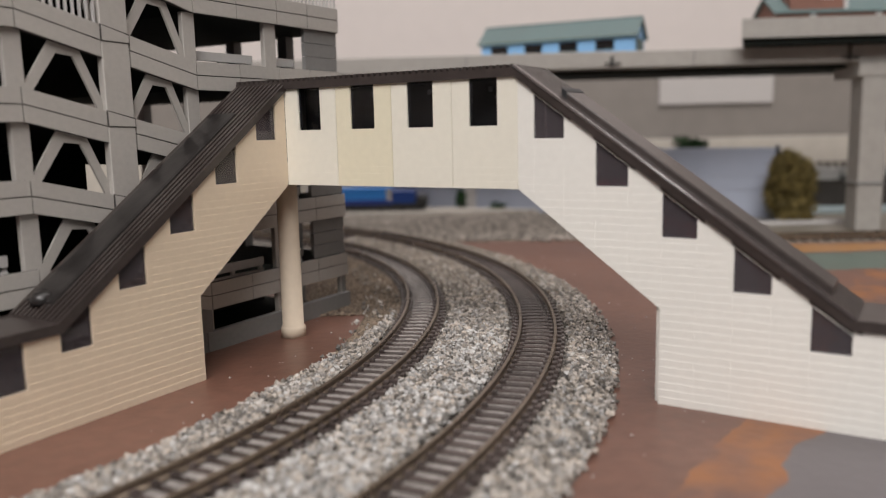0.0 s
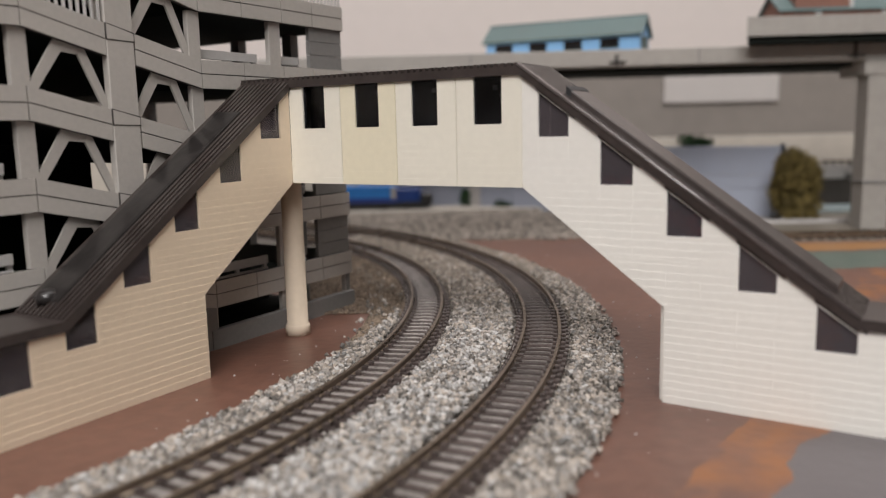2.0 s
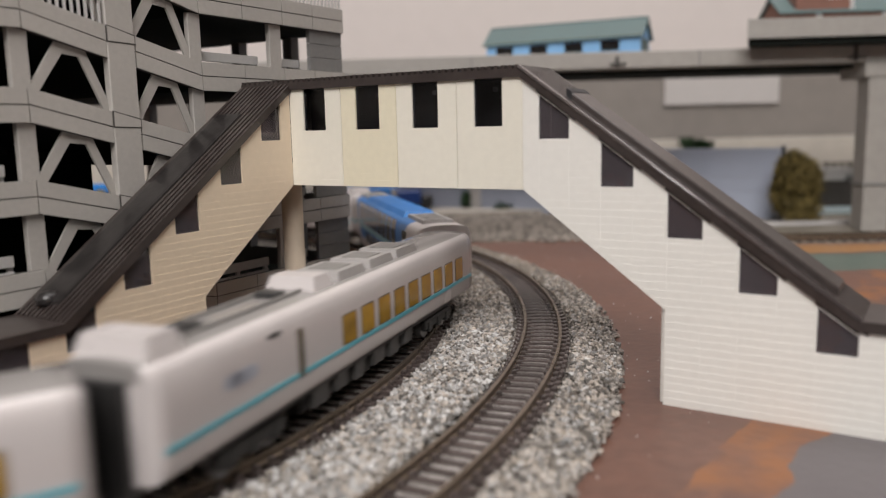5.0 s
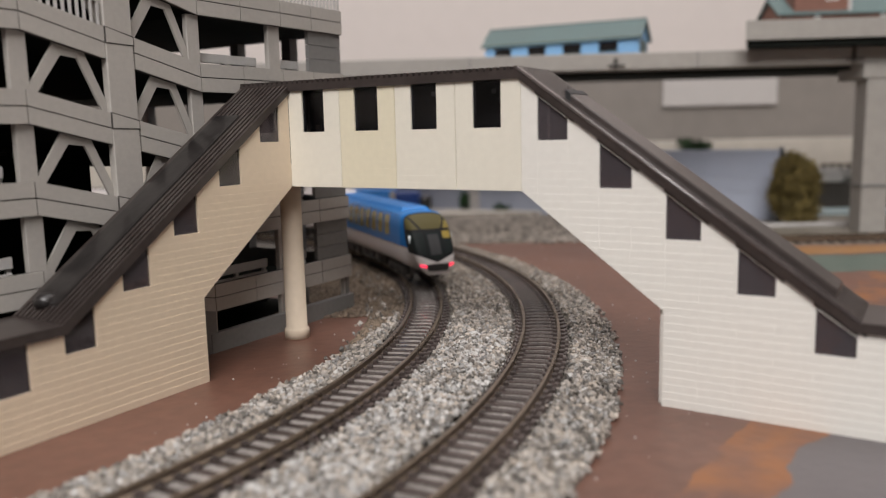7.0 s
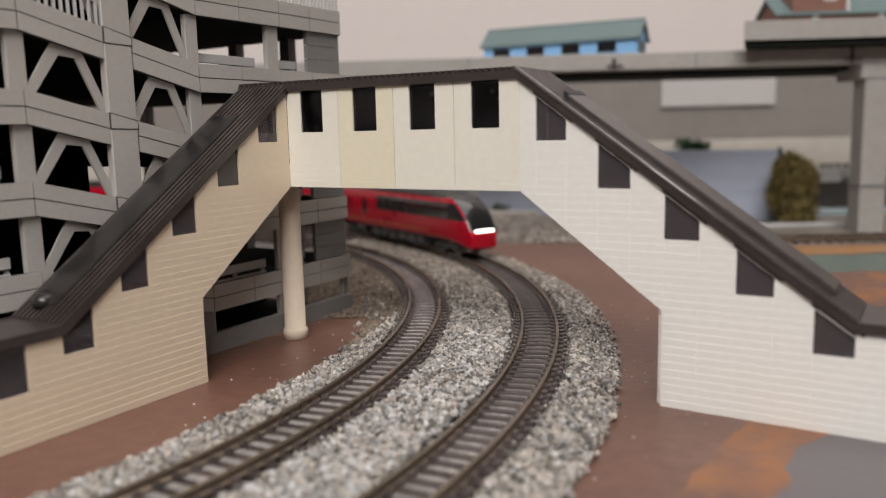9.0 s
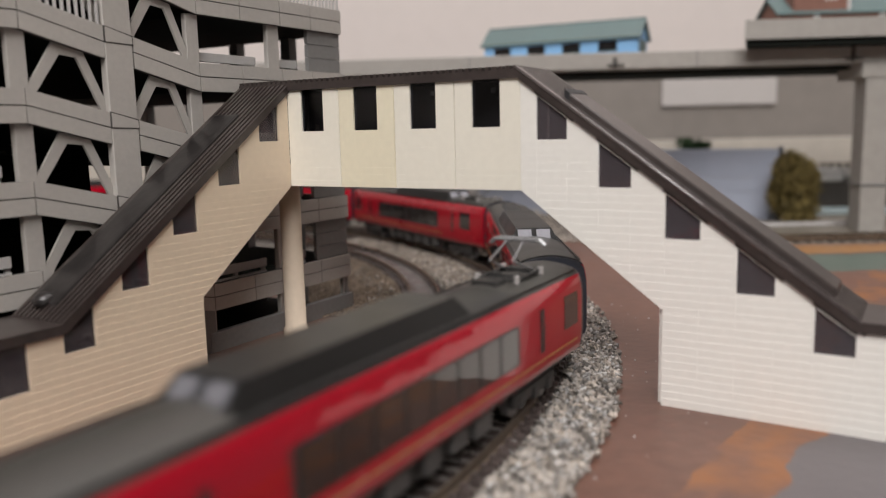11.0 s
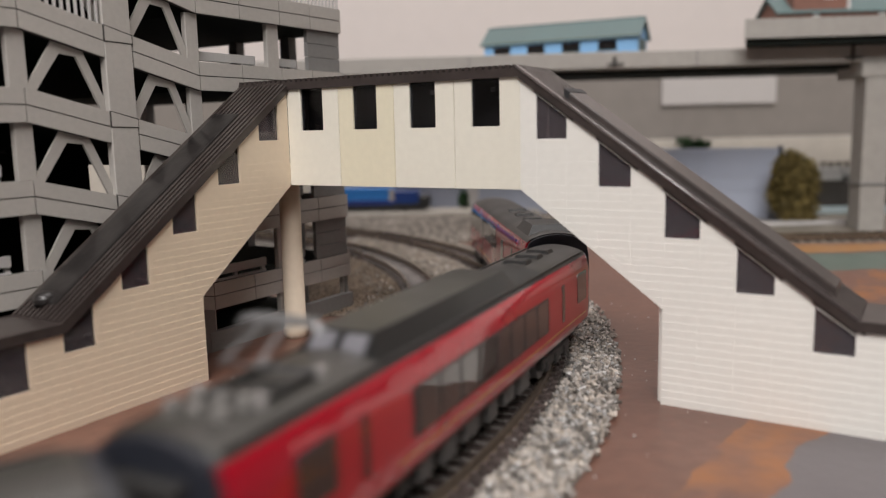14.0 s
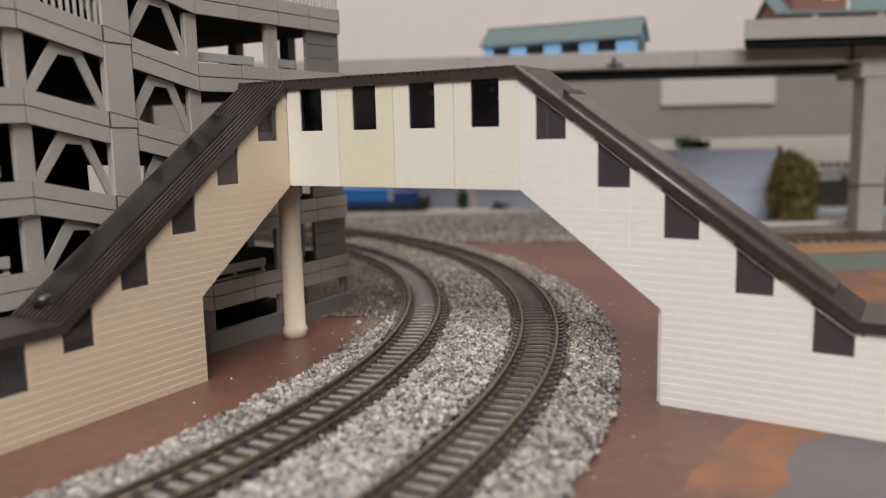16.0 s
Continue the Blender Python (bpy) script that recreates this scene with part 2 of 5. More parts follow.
L_RED_ROOF = livery("dark_roof_paint", ROOF_DARK, [(PALE_SHEEN_ROOF, [(1, 0, 0, 36)]), (PALE_SHEEN_ROOF, [(-1, 0, 0, 36)])], 0.38, 0.0)
L_RED = livery("crimson_paint", RED, [(ROOF_DARK, [(0, 0, 1, 24.1)])], 0.30, 1.0, 0.3)
L_RED_LEAD = livery("crimson_lead_paint", RED, [
    (BLACK, [(1, 0, 0, 13.5), (0, 0, 1, 16.4), (0, 0, -1, -23.8), (-1, 0, -1.15, -83.0)]), (ROOF_DARK, [(0, 0, 1, 26.2), (-1, 0, 0, -56)]),
    (BLACK, [(1, 0, 1.15, 80.0), (0, 0, 1, 12.2), (0, -1, 0, -7.2)])], 0.30, 1.0, 0.3)
for paint in (L_RED, L_RED_LEAD):
    paint.node_tree.nodes["Principled BSDF"].inputs["Specular IOR Level"].default_value = 0.15
M_TRAIN_WHITE = mat("white_gloss_paint", (0.55, 0.51, 0.50), 0.3, vary=0.03, bump=0.02, coat=0.2)
M_TRAIN_BLUE = mat("bright_blue_paint", (0.004, 0.15, 0.46), 0.38, vary=0.05, bump=0.02, coat=0.05, spec=0.3)
M_TEALLINE = mat("turquoise_stripe", (0.10, 0.38, 0.46), 0.35, vary=0.05, bump=0)
M_ROOFGREY = mat("grey_train_roof", (0.0085, 0.0083, 0.0082), 0.34, vary=0.2, spec=0.5)
M_ROOFLIGHT = mat("light_grey_train_roof", (0.33, 0.31, 0.30), 0.5, vary=0.12)
M_BLACKPART = mat("black_underframe", (0.024, 0.023, 0.0225), 0.5, vary=0.3)
M_AMBER = mat("amber_lit_window", (0.36, 0.205, 0.022), 0.12, vary=0.4, grain=260, blotch=120, bump=0, coat=0.5)
M_OLIVE = mat("olive_tinted_window", (0.24, 0.18, 0.05), 0.10, vary=0.45, grain=220, blotch=120, bump=0, coat=0.6)
M_SMOKE = mat("smoky_window", (0.115, 0.102, 0.075), 0.10, vary=0.3, grain=200, blotch=90, bump=0, coat=0.6)
M_BLACKGLASS = mat("black_gloss_window", (0.014, 0.013, 0.014), 0.05, vary=0.1, bump=0, coat=1.0)
M_BLACKGLASS.node_tree.nodes["Principled BSDF"].inputs["Coat Roughness"].default_value = 0.02
M_TAIL = mat("red_tail_light", (1.0, 0.03, 0.08), 0.3, bump=0, glow=1.5)
M_HEAD = mat("white_head_light", (1.0, 0.95, 0.85), 0.3, bump=0, glow=4.0)
M_METAL = mat("grey_metal", (0.26, 0.26, 0.265), 0.38, metal=0.6, vary=0.1)
M_GOLD = mat("gold_stripe", (0.40, 0.20, 0.06), 0.35, vary=0.05, bump=0)

# ---- mesh helpers: shapes are written in millimetres ----
MM = 0.001


def mesh_object(name, bm, materials, parent=None, label="", smooth=False):
    me = bpy.data.meshes.new(name)
    bmesh.ops.recalc_face_normals(bm, faces=bm.faces)
    for v in bm.verts:
        v.co *= MM
    bm.to_mesh(me)
    bm.free()
    for m in (materials if isinstance(materials, (list, tuple)) else [materials]):
        me.materials.append(m)
    if smooth:
        for p in me.polygons:
            p.use_smooth = True
    ob = new(name, me)
    if parent:
        ob.parent = parent
    return tagged(ob, label)


def part(name, bm, material, parent, label="", smooth=False):
    return mesh_object(name, bm, material, parent, label, smooth)


def thing(name, m, label, category, group="", kind=""):
    ob = new(name)
    ob.empty_display_size = 0.01
    ob.matrix_basis = m
    return tagged(ob, label, category, group, kind)


def B():
    return bmesh.new()


def hexa(bm, c, mi=0):
    """A six-sided block from its eight corners: four of one end, four of the other."""
    v = [bm.verts.new(p) for p in c]
    for f in ((0, 1, 2, 3), (4, 5, 6, 7), (0, 1, 5, 4), (1, 2, 6, 5), (2, 3, 7, 6), (3, 0, 4, 7)):
        bm.faces.new([v[i] for i in f]).material_index = mi
    return v


def box(bm, x0, x1, y0, y1, z0, z1, bevel=0.0, mi=0, m=None):
    v = hexa(bm, [(x0, y0, z0), (x1, y0, z0), (x1, y1, z0), (x0, y1, z0), (x0, y0, z1), (x1, y0, z1), (x1, y1, z1), (x0, y1, z1)], mi)
    if bevel:
        es = list({e for a in v for e in a.link_edges})
        r = bmesh.ops.bevel(bm, geom=es, offset=bevel, segments=1, affect="EDGES")
        v = list({a for f in r["faces"] for a in f.verts} | {a for a in v if a.is_valid})
    if m is not None:
        bmesh.ops.transform(bm, matrix=m, verts=[a for a in v if a.is_valid])
    return bm


def prism(bm, poly, y0, y1, mi=0):
    """A polygon in x and z, pushed from y0 to y1."""
    a = [bm.verts.new((x, y0, z)) for x, z in poly]
    b = [bm.verts.new((x, y1, z)) for x, z in poly]
    bm.faces.new(a).material_index = mi
    bm.faces.new(b[::-1]).material_index = mi
    for i in range(len(a)):
        j = (i + 1) % len(a)
        bm.faces.new((a[i], a[j], b[j], b[i])).material_index = mi
    return bm


def tube(bm, p, r, seg=10, mi=0, r2=None, close=True):
    """A round bar from p[0] to p[1]."""
    a, b = Vector(p[0]), Vector(p[1])
    q = (b - a).to_track_quat("Z", "Y").to_matrix()
    r2 = r if r2 is None else r2
    ra, rb = [], []
    for i in range(seg):
        w = 2 * math.pi * i / seg
        o = q @ Vector((math.cos(w), math.sin(w), 0))
        ra.append(bm.verts.new(a + o * r))
        rb.append(bm.verts.new(b + o * r2))
    for i in range(seg):
        j = (i + 1) % seg
        bm.faces.new((ra[i], ra[j], rb[j], rb[i])).material_index = mi
    if close:
        bm.faces.new(ra).material_index = mi
        bm.faces.new(rb).material_index = mi
    return bm


def lathe(bm, profile, seg=24, x=0, y=0):
    rings = [[bm.verts.new((x + r * math.cos(2 * math.pi * i / seg), y + r * math.sin(2 * math.pi * i / seg), z)) for i in range(seg)] for r, z in profile]
    for a, b in zip(rings, rings[1:]):
        for i in range(seg):
            j = (i + 1) % seg
            bm.faces.new((a[i], a[j], b[j], b[i]))
    bm.faces.new(rings[0])
    bm.faces.new(rings[-1])
    return bm


def along(ax, ay, dx, dy, z=0.0):
    """A pose at (ax, ay) mm whose x axis runs along (dx, dy)."""
    return pose(ax * MM, ay * MM, z * MM, 0, 0, math.degrees(math.atan2(dy, dx)))


# ---- plan, in millimetres ----
CX, CY = -252.2, 257.4          # centre of the curve
R_IN, R_OUT = 245.64, 281.7     # the two tracks
RAIL_TOP = 5.0
STRAIGHT = 300.0                # the tracks are ovals: two half circles joined by straights


def lap(R):
    return 2 * math.pi * R + 2 * STRAIGHT


def track_point(R, s):
    """Place and heading on a track, s mm along it from the curve's easternmost point."""
    half = math.pi * R / 2
    s = (s + half) % lap(R) - half
    e = s - half
    if e <= 0:
        a = s / R
        return CX + R * math.cos(a), CY + R * math.sin(a), -math.sin(a), math.cos(a)
    if e <= STRAIGHT:
        return CX - e, CY + R, -1.0, 0.0
    if e <= STRAIGHT + 2 * half:
        a = math.pi / 2 + (e - STRAIGHT) / R
        return CX - STRAIGHT + R * math.cos(a), CY + R * math.sin(a), -math.sin(a), math.cos(a)
    return CX - STRAIGHT + e - STRAIGHT - 2 * half, CY - R, 1.0, 0.0


# ---- ground, room ----


def room():
    bm = B()
    box(bm, -900, 900, -300, 900, -30, 0)
    g = mesh_object("ground", bm, M_GROUND)
    tagged(g, "reddish-brown painted board with scuffs and stray grit", "ground", kind="structure")
    walls = (("wall_north", -1500, 1500, 900, 920, -700, 1400), ("wall_south", -1500, 1500, -1520, -1500, -700, 1400),
             ("wall_west", -1520, -1500, -1500, 920, -700, 1400), ("wall_east", 1500, 1520, -1500, 920, -700, 1400))
    for name, *b in walls:
        bm = B()
        box(bm, *b)
        tagged(mesh_object(name, bm, M_WALL if name == "wall_north" else M_DIM), "plain off-white painted room wall" if name == "wall_north" else "unseen room wall, darkened to stand for a dim room", "wall", kind="structure")
    bm = B()
    box(bm, -1520, 1520, -1520, 920, 1400, 1420)
    tagged(mesh_object("ceiling", bm, M_WALL), "plain white room ceiling", "ceiling", kind="structure")
    bm = B()
    box(bm, -1500, 1500, -1500, 900, -720, -700)
    tagged(mesh_object("floor", bm, M_CONC_DARK), "dark room floor under the layout table", "floor", kind="structure")


room()


# ---- tracks ----


def sweep(bm, R, offsets, s0, s1, step, mi=0):
    """A bar along a track: offsets are its section, as (across, height)."""
    rings, n = [], max(2, int((s1 - s0) / step))
    for i in range(n + 1):
        x, y, hx, hy = track_point(R, s0 + (s1 - s0) * i / n)
        rings.append([bm.verts.new((x + hy * o, y - hx * o, z)) for o, z in offsets])
    k = len(offsets)
    for a, b in zip(rings, rings[1:]):
        for i in range(k):
            bm.faces.new((a[i], a[(i + 1) % k], b[(i + 1) % k], b[i])).material_index = mi
    bm.faces.new(rings[0])
    bm.faces.new(rings[-1])
    return bm


PITCH = 4.1


def track(R, label, fill):
    tr = thing("railway_track", pose(0, 0, 0), label, "track", "curved tracks", "structure")
    for side in (-1, 1):
        c = side * 5.0
        sec = [(c - 0.62, 3.0), (c + 0.62, 3.0), (c + 0.6, 3.2), (c + 0.2, 3.5), (c + 0.2, 4.45), (c + 0.42, 4.6), (c + 0.38, 5.0),
               (c - 0.38, 5.0), (c - 0.42, 4.6), (c - 0.2, 4.45), (c - 0.2, 3.5), (c - 0.6, 3.2)]
        part("rail", sweep(B(), R, sec, -420, lap(R) - 420.5, 4), M_RAIL, tr, "brown-grey nickel rail")
    part("glued_infill", sweep(B(), R, [(-4.2, 0.5), (4.2, 0.5), (4.1, fill - 0.15), (0.0, fill), (-4.1, fill - 0.15)], -420, lap(R) - 420.5, 4), M_GLUE, tr, "grey glue-set grit between the rails")
    bm = B()
    box(bm, -0.95, 0.95, -7.6, 7.6, 1.0, 3.0, 0.15)
    for c in (-5, 5):
        for o in (-1.1, 1.1):
            box(bm, -0.75, 0.75, c + o - 0.6, c + o + 0.6, 3.0, 3.85, 0.15)
    first = part("sleeper", bm, M_SLEEPER, tr)
    x, y, hx, hy = track_point(R, -190)
    first.matrix_basis = along(x, y, hx, hy)
    s = -190 + PITCH
    while s < 330:
        x, y, hx, hy = track_point(R, s)
        ob = first.copy()
        scene.collection.objects.link(ob)
        ob.matrix_basis = along(x, y, hx, hy)
        s += PITCH
    bm = B()
    while s < lap(R) - 190 - PITCH / 2:
        x, y, hx, hy = track_point(R, s)
        corner = [(x + hx * u + hy * w, y + hy * u - hx * w) for u, w in ((-0.95, -7.5), (0.95, -7.5), (0.95, 7.5), (-0.95, 7.5))]
        hexa(bm, [(p, q, z) for z in (1.0, 3.0) for p, q in corner])
        s += PITCH
    part("sleeper_run", bm, M_SLEEPER, tr)
    return tr


track(R_IN, "inner curved model track with brown sleepers and dull rails", 2.86)
track(R_OUT, "outer curved model track with brown sleepers and dull rails", 2.55)


def ballast():
    bed = B()
    sweep(bed, 263.5, [(-36, 0.0), (39, 0.0), (36, 1.0), (30, 1.5), (-28, 1.5), (-34, 1.0)], -420, lap(263.5) - 420.5, 6)
    tagged(mesh_object("ballast_bed", bed, M_BED), "packed grey ballast bed under both tracks", "ballast bed", kind="structure")
    rng = np.random.default_rng(7)
    base = np.array([(1, 0, 0), (-1, 0, 0), (0, 1, 0), (0, -1, 0), (0, 0, 1), (0, 0, -1)], float)
    tri = np.array([(0, 2, 4), (2, 1, 4), (1, 3, 4), (3, 0, 4), (2, 0, 5), (1, 2, 5), (3, 1, 5), (0, 3, 5)])
    n = 66000
    a = rng.uniform(-0.66, 0.72, n)
    r = CX * 0 + rng.uniform(223, 303, n) + rng.normal(0, 1.2, n)
    edge = np.minimum(r - 222.5, 304 - r)
    keep = (edge > 0) & (rng.random(n) < np.clip(edge / 4 + 0.25, 0, 1))
    for R in (R_IN, R_OUT):
        d = np.abs(r - R)
        between = (d < 4.4) & (rng.random(n) < 0.75)
        phase = ((a * R + 190) / PITCH) % 1.0
        on_tie = (phase < 0.36) | (phase > 0.64)
        keep &= ~((d > 4.2) & (d < 5.9)) & ~between & ~((d < 6.2) & (rng.random(n) < 0.55)) & ~((d < 8.6) & on_tie)
    inside = (r < 238.5 - np.clip((0.02 - a) / 0.4, 0, 1) * 16 + rng.normal(0, 0.8, n)) & (rng.random(n) < 0.97)
    keep &= ~inside
    a, r = a[keep], r[keep]
    n = len(a)
    dmin = np.minimum(np.abs(r - R_IN), np.abs(r - R_OUT))
    edge = np.minimum(r - 222.5, 304 - r)
    top = np.where(dmin < 6.3, 1.7, np.where(dmin < 8.7, 1.9, np.clip(0.9 + edge * 0.13, 0.3, 2.6)))
    size = rng.uniform(0.40, 1.16, n) * np.where(dmin < 8.8, 0.62, 1.0)
    z = top + rng.uniform(-0.3, 0.5, n)
    pts = base[None] * size[:, None, None] * rng.uniform(0.55, 1.15, (n, 6, 1)) + rng.normal(0, 0.12, (n, 6, 3)) * size[:, None, None]
    q = rng.normal(size=(n, 4))
    q /= np.linalg.norm(q, axis=1)[:, None]
    w, x, y, zz = q.T
    rot = np.stack([np.stack([1 - 2 * (y * y + zz * zz), 2 * (x * y - zz * w), 2 * (x * zz + y * w)], -1),
                    np.stack([2 * (x * y + zz * w), 1 - 2 * (x * x + zz * zz), 2 * (y * zz - x * w)], -1),
                    np.stack([2 * (x * zz - y * w), 2 * (y * zz + x * w), 1 - 2 * (x * x + y * y)], -1)], -2)
    pts = np.einsum("nij,nkj->nki", rot, pts)
    pts += np.stack([CX + r * np.cos(a), CY + r * np.sin(a), z], -1)[:, None]
    faces = (tri[None] + np.arange(n)[:, None, None] * 6).reshape(-1, 3)
    me = bpy.data.meshes.new("ballast")
    me.from_pydata((pts.reshape(-1, 3) * MM).tolist(), [], faces.tolist())
    me.materials.append(M_BALLAST)
    me.materials.append(M_SHADED_STONE)
    me.materials.append(M_PALE_STONE)
    # More stones take the shade-brown colour towards the far end of the curve.
    in_shade = rng.random(n) < np.clip((a - 0.0) / 0.28, 0, 1) * 0.72
    # Pale bits; the extra ones up front between tracks stand for glare.
    pale = (rng.random(n) < np.where((r > R_IN) & (r < R_OUT), 0.34, 0.12) * np.clip((0.04 - a) / 0.25, 0, 1)) & ~in_shade
    me.polygons.foreach_set("material_index", np.repeat(np.where(pale, 2, in_shade.astype(np.int32)).astype(np.int32), 8))
    tagged(new("ballast", me), "loose grey and beige crushed-stone ballast round the tracks", "ballast", kind="stuff")


ballast()


def earth_fines():
    """Brown fines that fill the inside of the curve up to the car park."""
    rng = np.random.default_rng(19)
    n = 22000
    a, r = rng.uniform(0.01, 0.66, n), 239 - rng.uniform(0, 1, n) ** 1.1 * 45
    lip = 5000
    a[:lip] = rng.uniform(-0.27, 0.01, lip)
    r[:lip] = 226.5 + rng.uniform(0, 1, lip) * (12.5 - np.clip((0.02 - a[:lip]) / 0.4, 0, 1) * 16)
    base = np.array([(1, 0, 0), (-1, 0, 0), (0, 1, 0), (0, -1, 0), (0, 0, 1), (0, 0, -1)], float)
    tri = np.array([(0, 2, 4), (2, 1, 4), (1, 3, 4), (3, 0, 4), (2, 0, 5), (1, 2, 5), (3, 1, 5), (0, 3, 5)])
    pts = base[None] * rng.uniform(0.3, 0.75, (n, 1, 1)) * rng.uniform(0.5, 1.2, (n, 6, 1)) + rng.normal(0, 0.08, (n, 6, 3))
    pts += np.stack([CX + r * np.cos(a), CY + r * np.sin(a), np.clip((r - 227.5) * 0.2, 0, 1.3) + rng.uniform(0.1, 0.6, n)], -1)[:, None]
    me = bpy.data.meshes.new("earth_fines")
    me.from_pydata((pts.reshape(-1, 3) * MM).tolist(), [], (tri[None] + np.arange(n)[:, None, None] * 6).reshape(-1, 3).tolist())
    me.materials.append(M_EARTH)
    tagged(new("earth_fines", me), "brown earthy fines scattered inside the curve", "earth", kind="stuff")


earth_fines()

# ---- footbridge ----
SPAN = 70.48
BOARD = 1.72


def eave(u):
    return 73.0 - 0.727 * u if u < 71.4 else 21.2


def siding(parent, poly, holes, material, flip=False, joints=()):
    """Clapboards on a wall in x and z: every board stands a little proud at its upper edge; holes are (x0, x1, z0, z1)."""
    lo, hi = min(p[1] for p in poly), max(p[1] for p in poly)

    def spans(z):
        xs = []
        for (x0, z0), (x1, z1) in zip(poly, poly[1:] + poly[:1]):
            if (z0 <= z) != (z1 <= z):
                xs.append(x0 + (x1 - x0) * (z - z0) / (z1 - z0))
        xs.sort()
        out = list(zip(xs[::2], xs[1::2]))
        for h in holes:
            if h[2] - 1e-6 <= z <= h[3]:
                nxt = []
                for a, b in out:
                    if h[0] > a:
                        nxt.append((a, min(b, h[0])))
                    if h[1] < b:
                        nxt.append((max(a, h[1]), b))
                out = nxt
        return out
    k = 0
    while lo + k * BOARD < hi - 0.1:
        z0, z1 = lo + k * BOARD, min(hi, lo + (k + 1) * BOARD)
        cuts = sorted({z0, z1} | {h[2] for h in holes if z0 < h[2] < z1})
        todo = list(zip(cuts, cuts[1:]))
        while todo:
            a, b = todo.pop()
            s0, s1 = spans(a + 1e-3), spans(b - 1e-3)
            if len(s0) != len(s1):
                if b - a > 0.02:
                    todo += [(a, (a + b) / 2), ((a + b) / 2, b)]
                continue
            runs = []
            for (a0, b0), (a1, b1) in zip(s0, s1):
                for u in joints:
                    if max(a0, a1) + 0.3 < u < min(b0, b1) - 0.3:
                        runs.append((a0, u - 0.006, a1, u - 0.006))
                        a0 = a1 = u + 0.006
                runs.append((a0, b0, a1, b1))
            for a0, b0, a1, b1 in runs:
                if b0 - a0 < 0.05 and b1 - a1 < 0.05:
                    continue
                f = -1 if flip else 1
                lean = -0.10 / BOARD
                d0, d1 = [lean * (z - z0) * f for z in (a, b)]
                back = 0.25 * f
                bm = B()
                hexa(bm, [(a0, d0, a), (b0, d0, a), (b0, back, a), (a0, back, a), (a1, d1, b), (b1, d1, b), (b1, back, b), (a1, back, b)])
                part("board", bm, material, parent)
        k += 1


def notched(x0, x1, z0, top, holes, foot):
    """A wall outline with its windows cut in from the top."""
    out = list(foot)
    for h in sorted(holes, key=lambda h: -h[0]):
        out += [(h[1], top(h[1])), (h[1], h[2]), (h[0], h[2]), (h[0], top(h[0]))]
    return out + [(x0, top(x0))]


def window_holes(drop):
    """The windows of a flight, cut in from the eaves; drop lowers their sills."""
    out = []
    for i in range(5):
        u, v = 4.1 + 15.036 * i, 59.443 - 10.711 * i - drop
        out.append((u, u + 7.45, v, 90.0))
    out.append((79.7, 87.0, 11.0, 90.0))
    return out


def corrugated(bm, u0, u1, v0, v1, w0, w1, pitch, across):
    """A ribbed roof sheet: from (u0, v0) to (u1, v1), between w0 and w1; ribs run across it or along it."""
    if across:
        n = int(math.hypot(u1 - u0, v1 - v0) / pitch)
        for i in range(n):
            a, b = (i + 0.1) / n, (i + 0.6) / n
            hexa(bm, [(u0 + (u1 - u0) * t, w, v0 + (v1 - v0) * t + h) for h in (-0.3, 0.8) for t, w in ((a, w0), (b, w0), (b, w1), (a, w1))])
    else:
        n = int((w1 - w0) / pitch)
        for i in range(n):
            a, b = w0 + (w1 - w0) * (i + 0.2) / n, w0 + (w1 - w0) * (i + 0.75) / n
            hexa(bm, [(u0, a, v0 - 0.3), (u1, a, v1 - 0.3), (u1, b, v1 - 0.3), (u0, b, v0 - 0.3),
                      (u0, a, v0 + 0.5), (u1, a, v1 + 0.5), (u1, b, v1 + 0.5), (u0, b, v0 + 0.5)])
    return bm


WIDE = 17.0


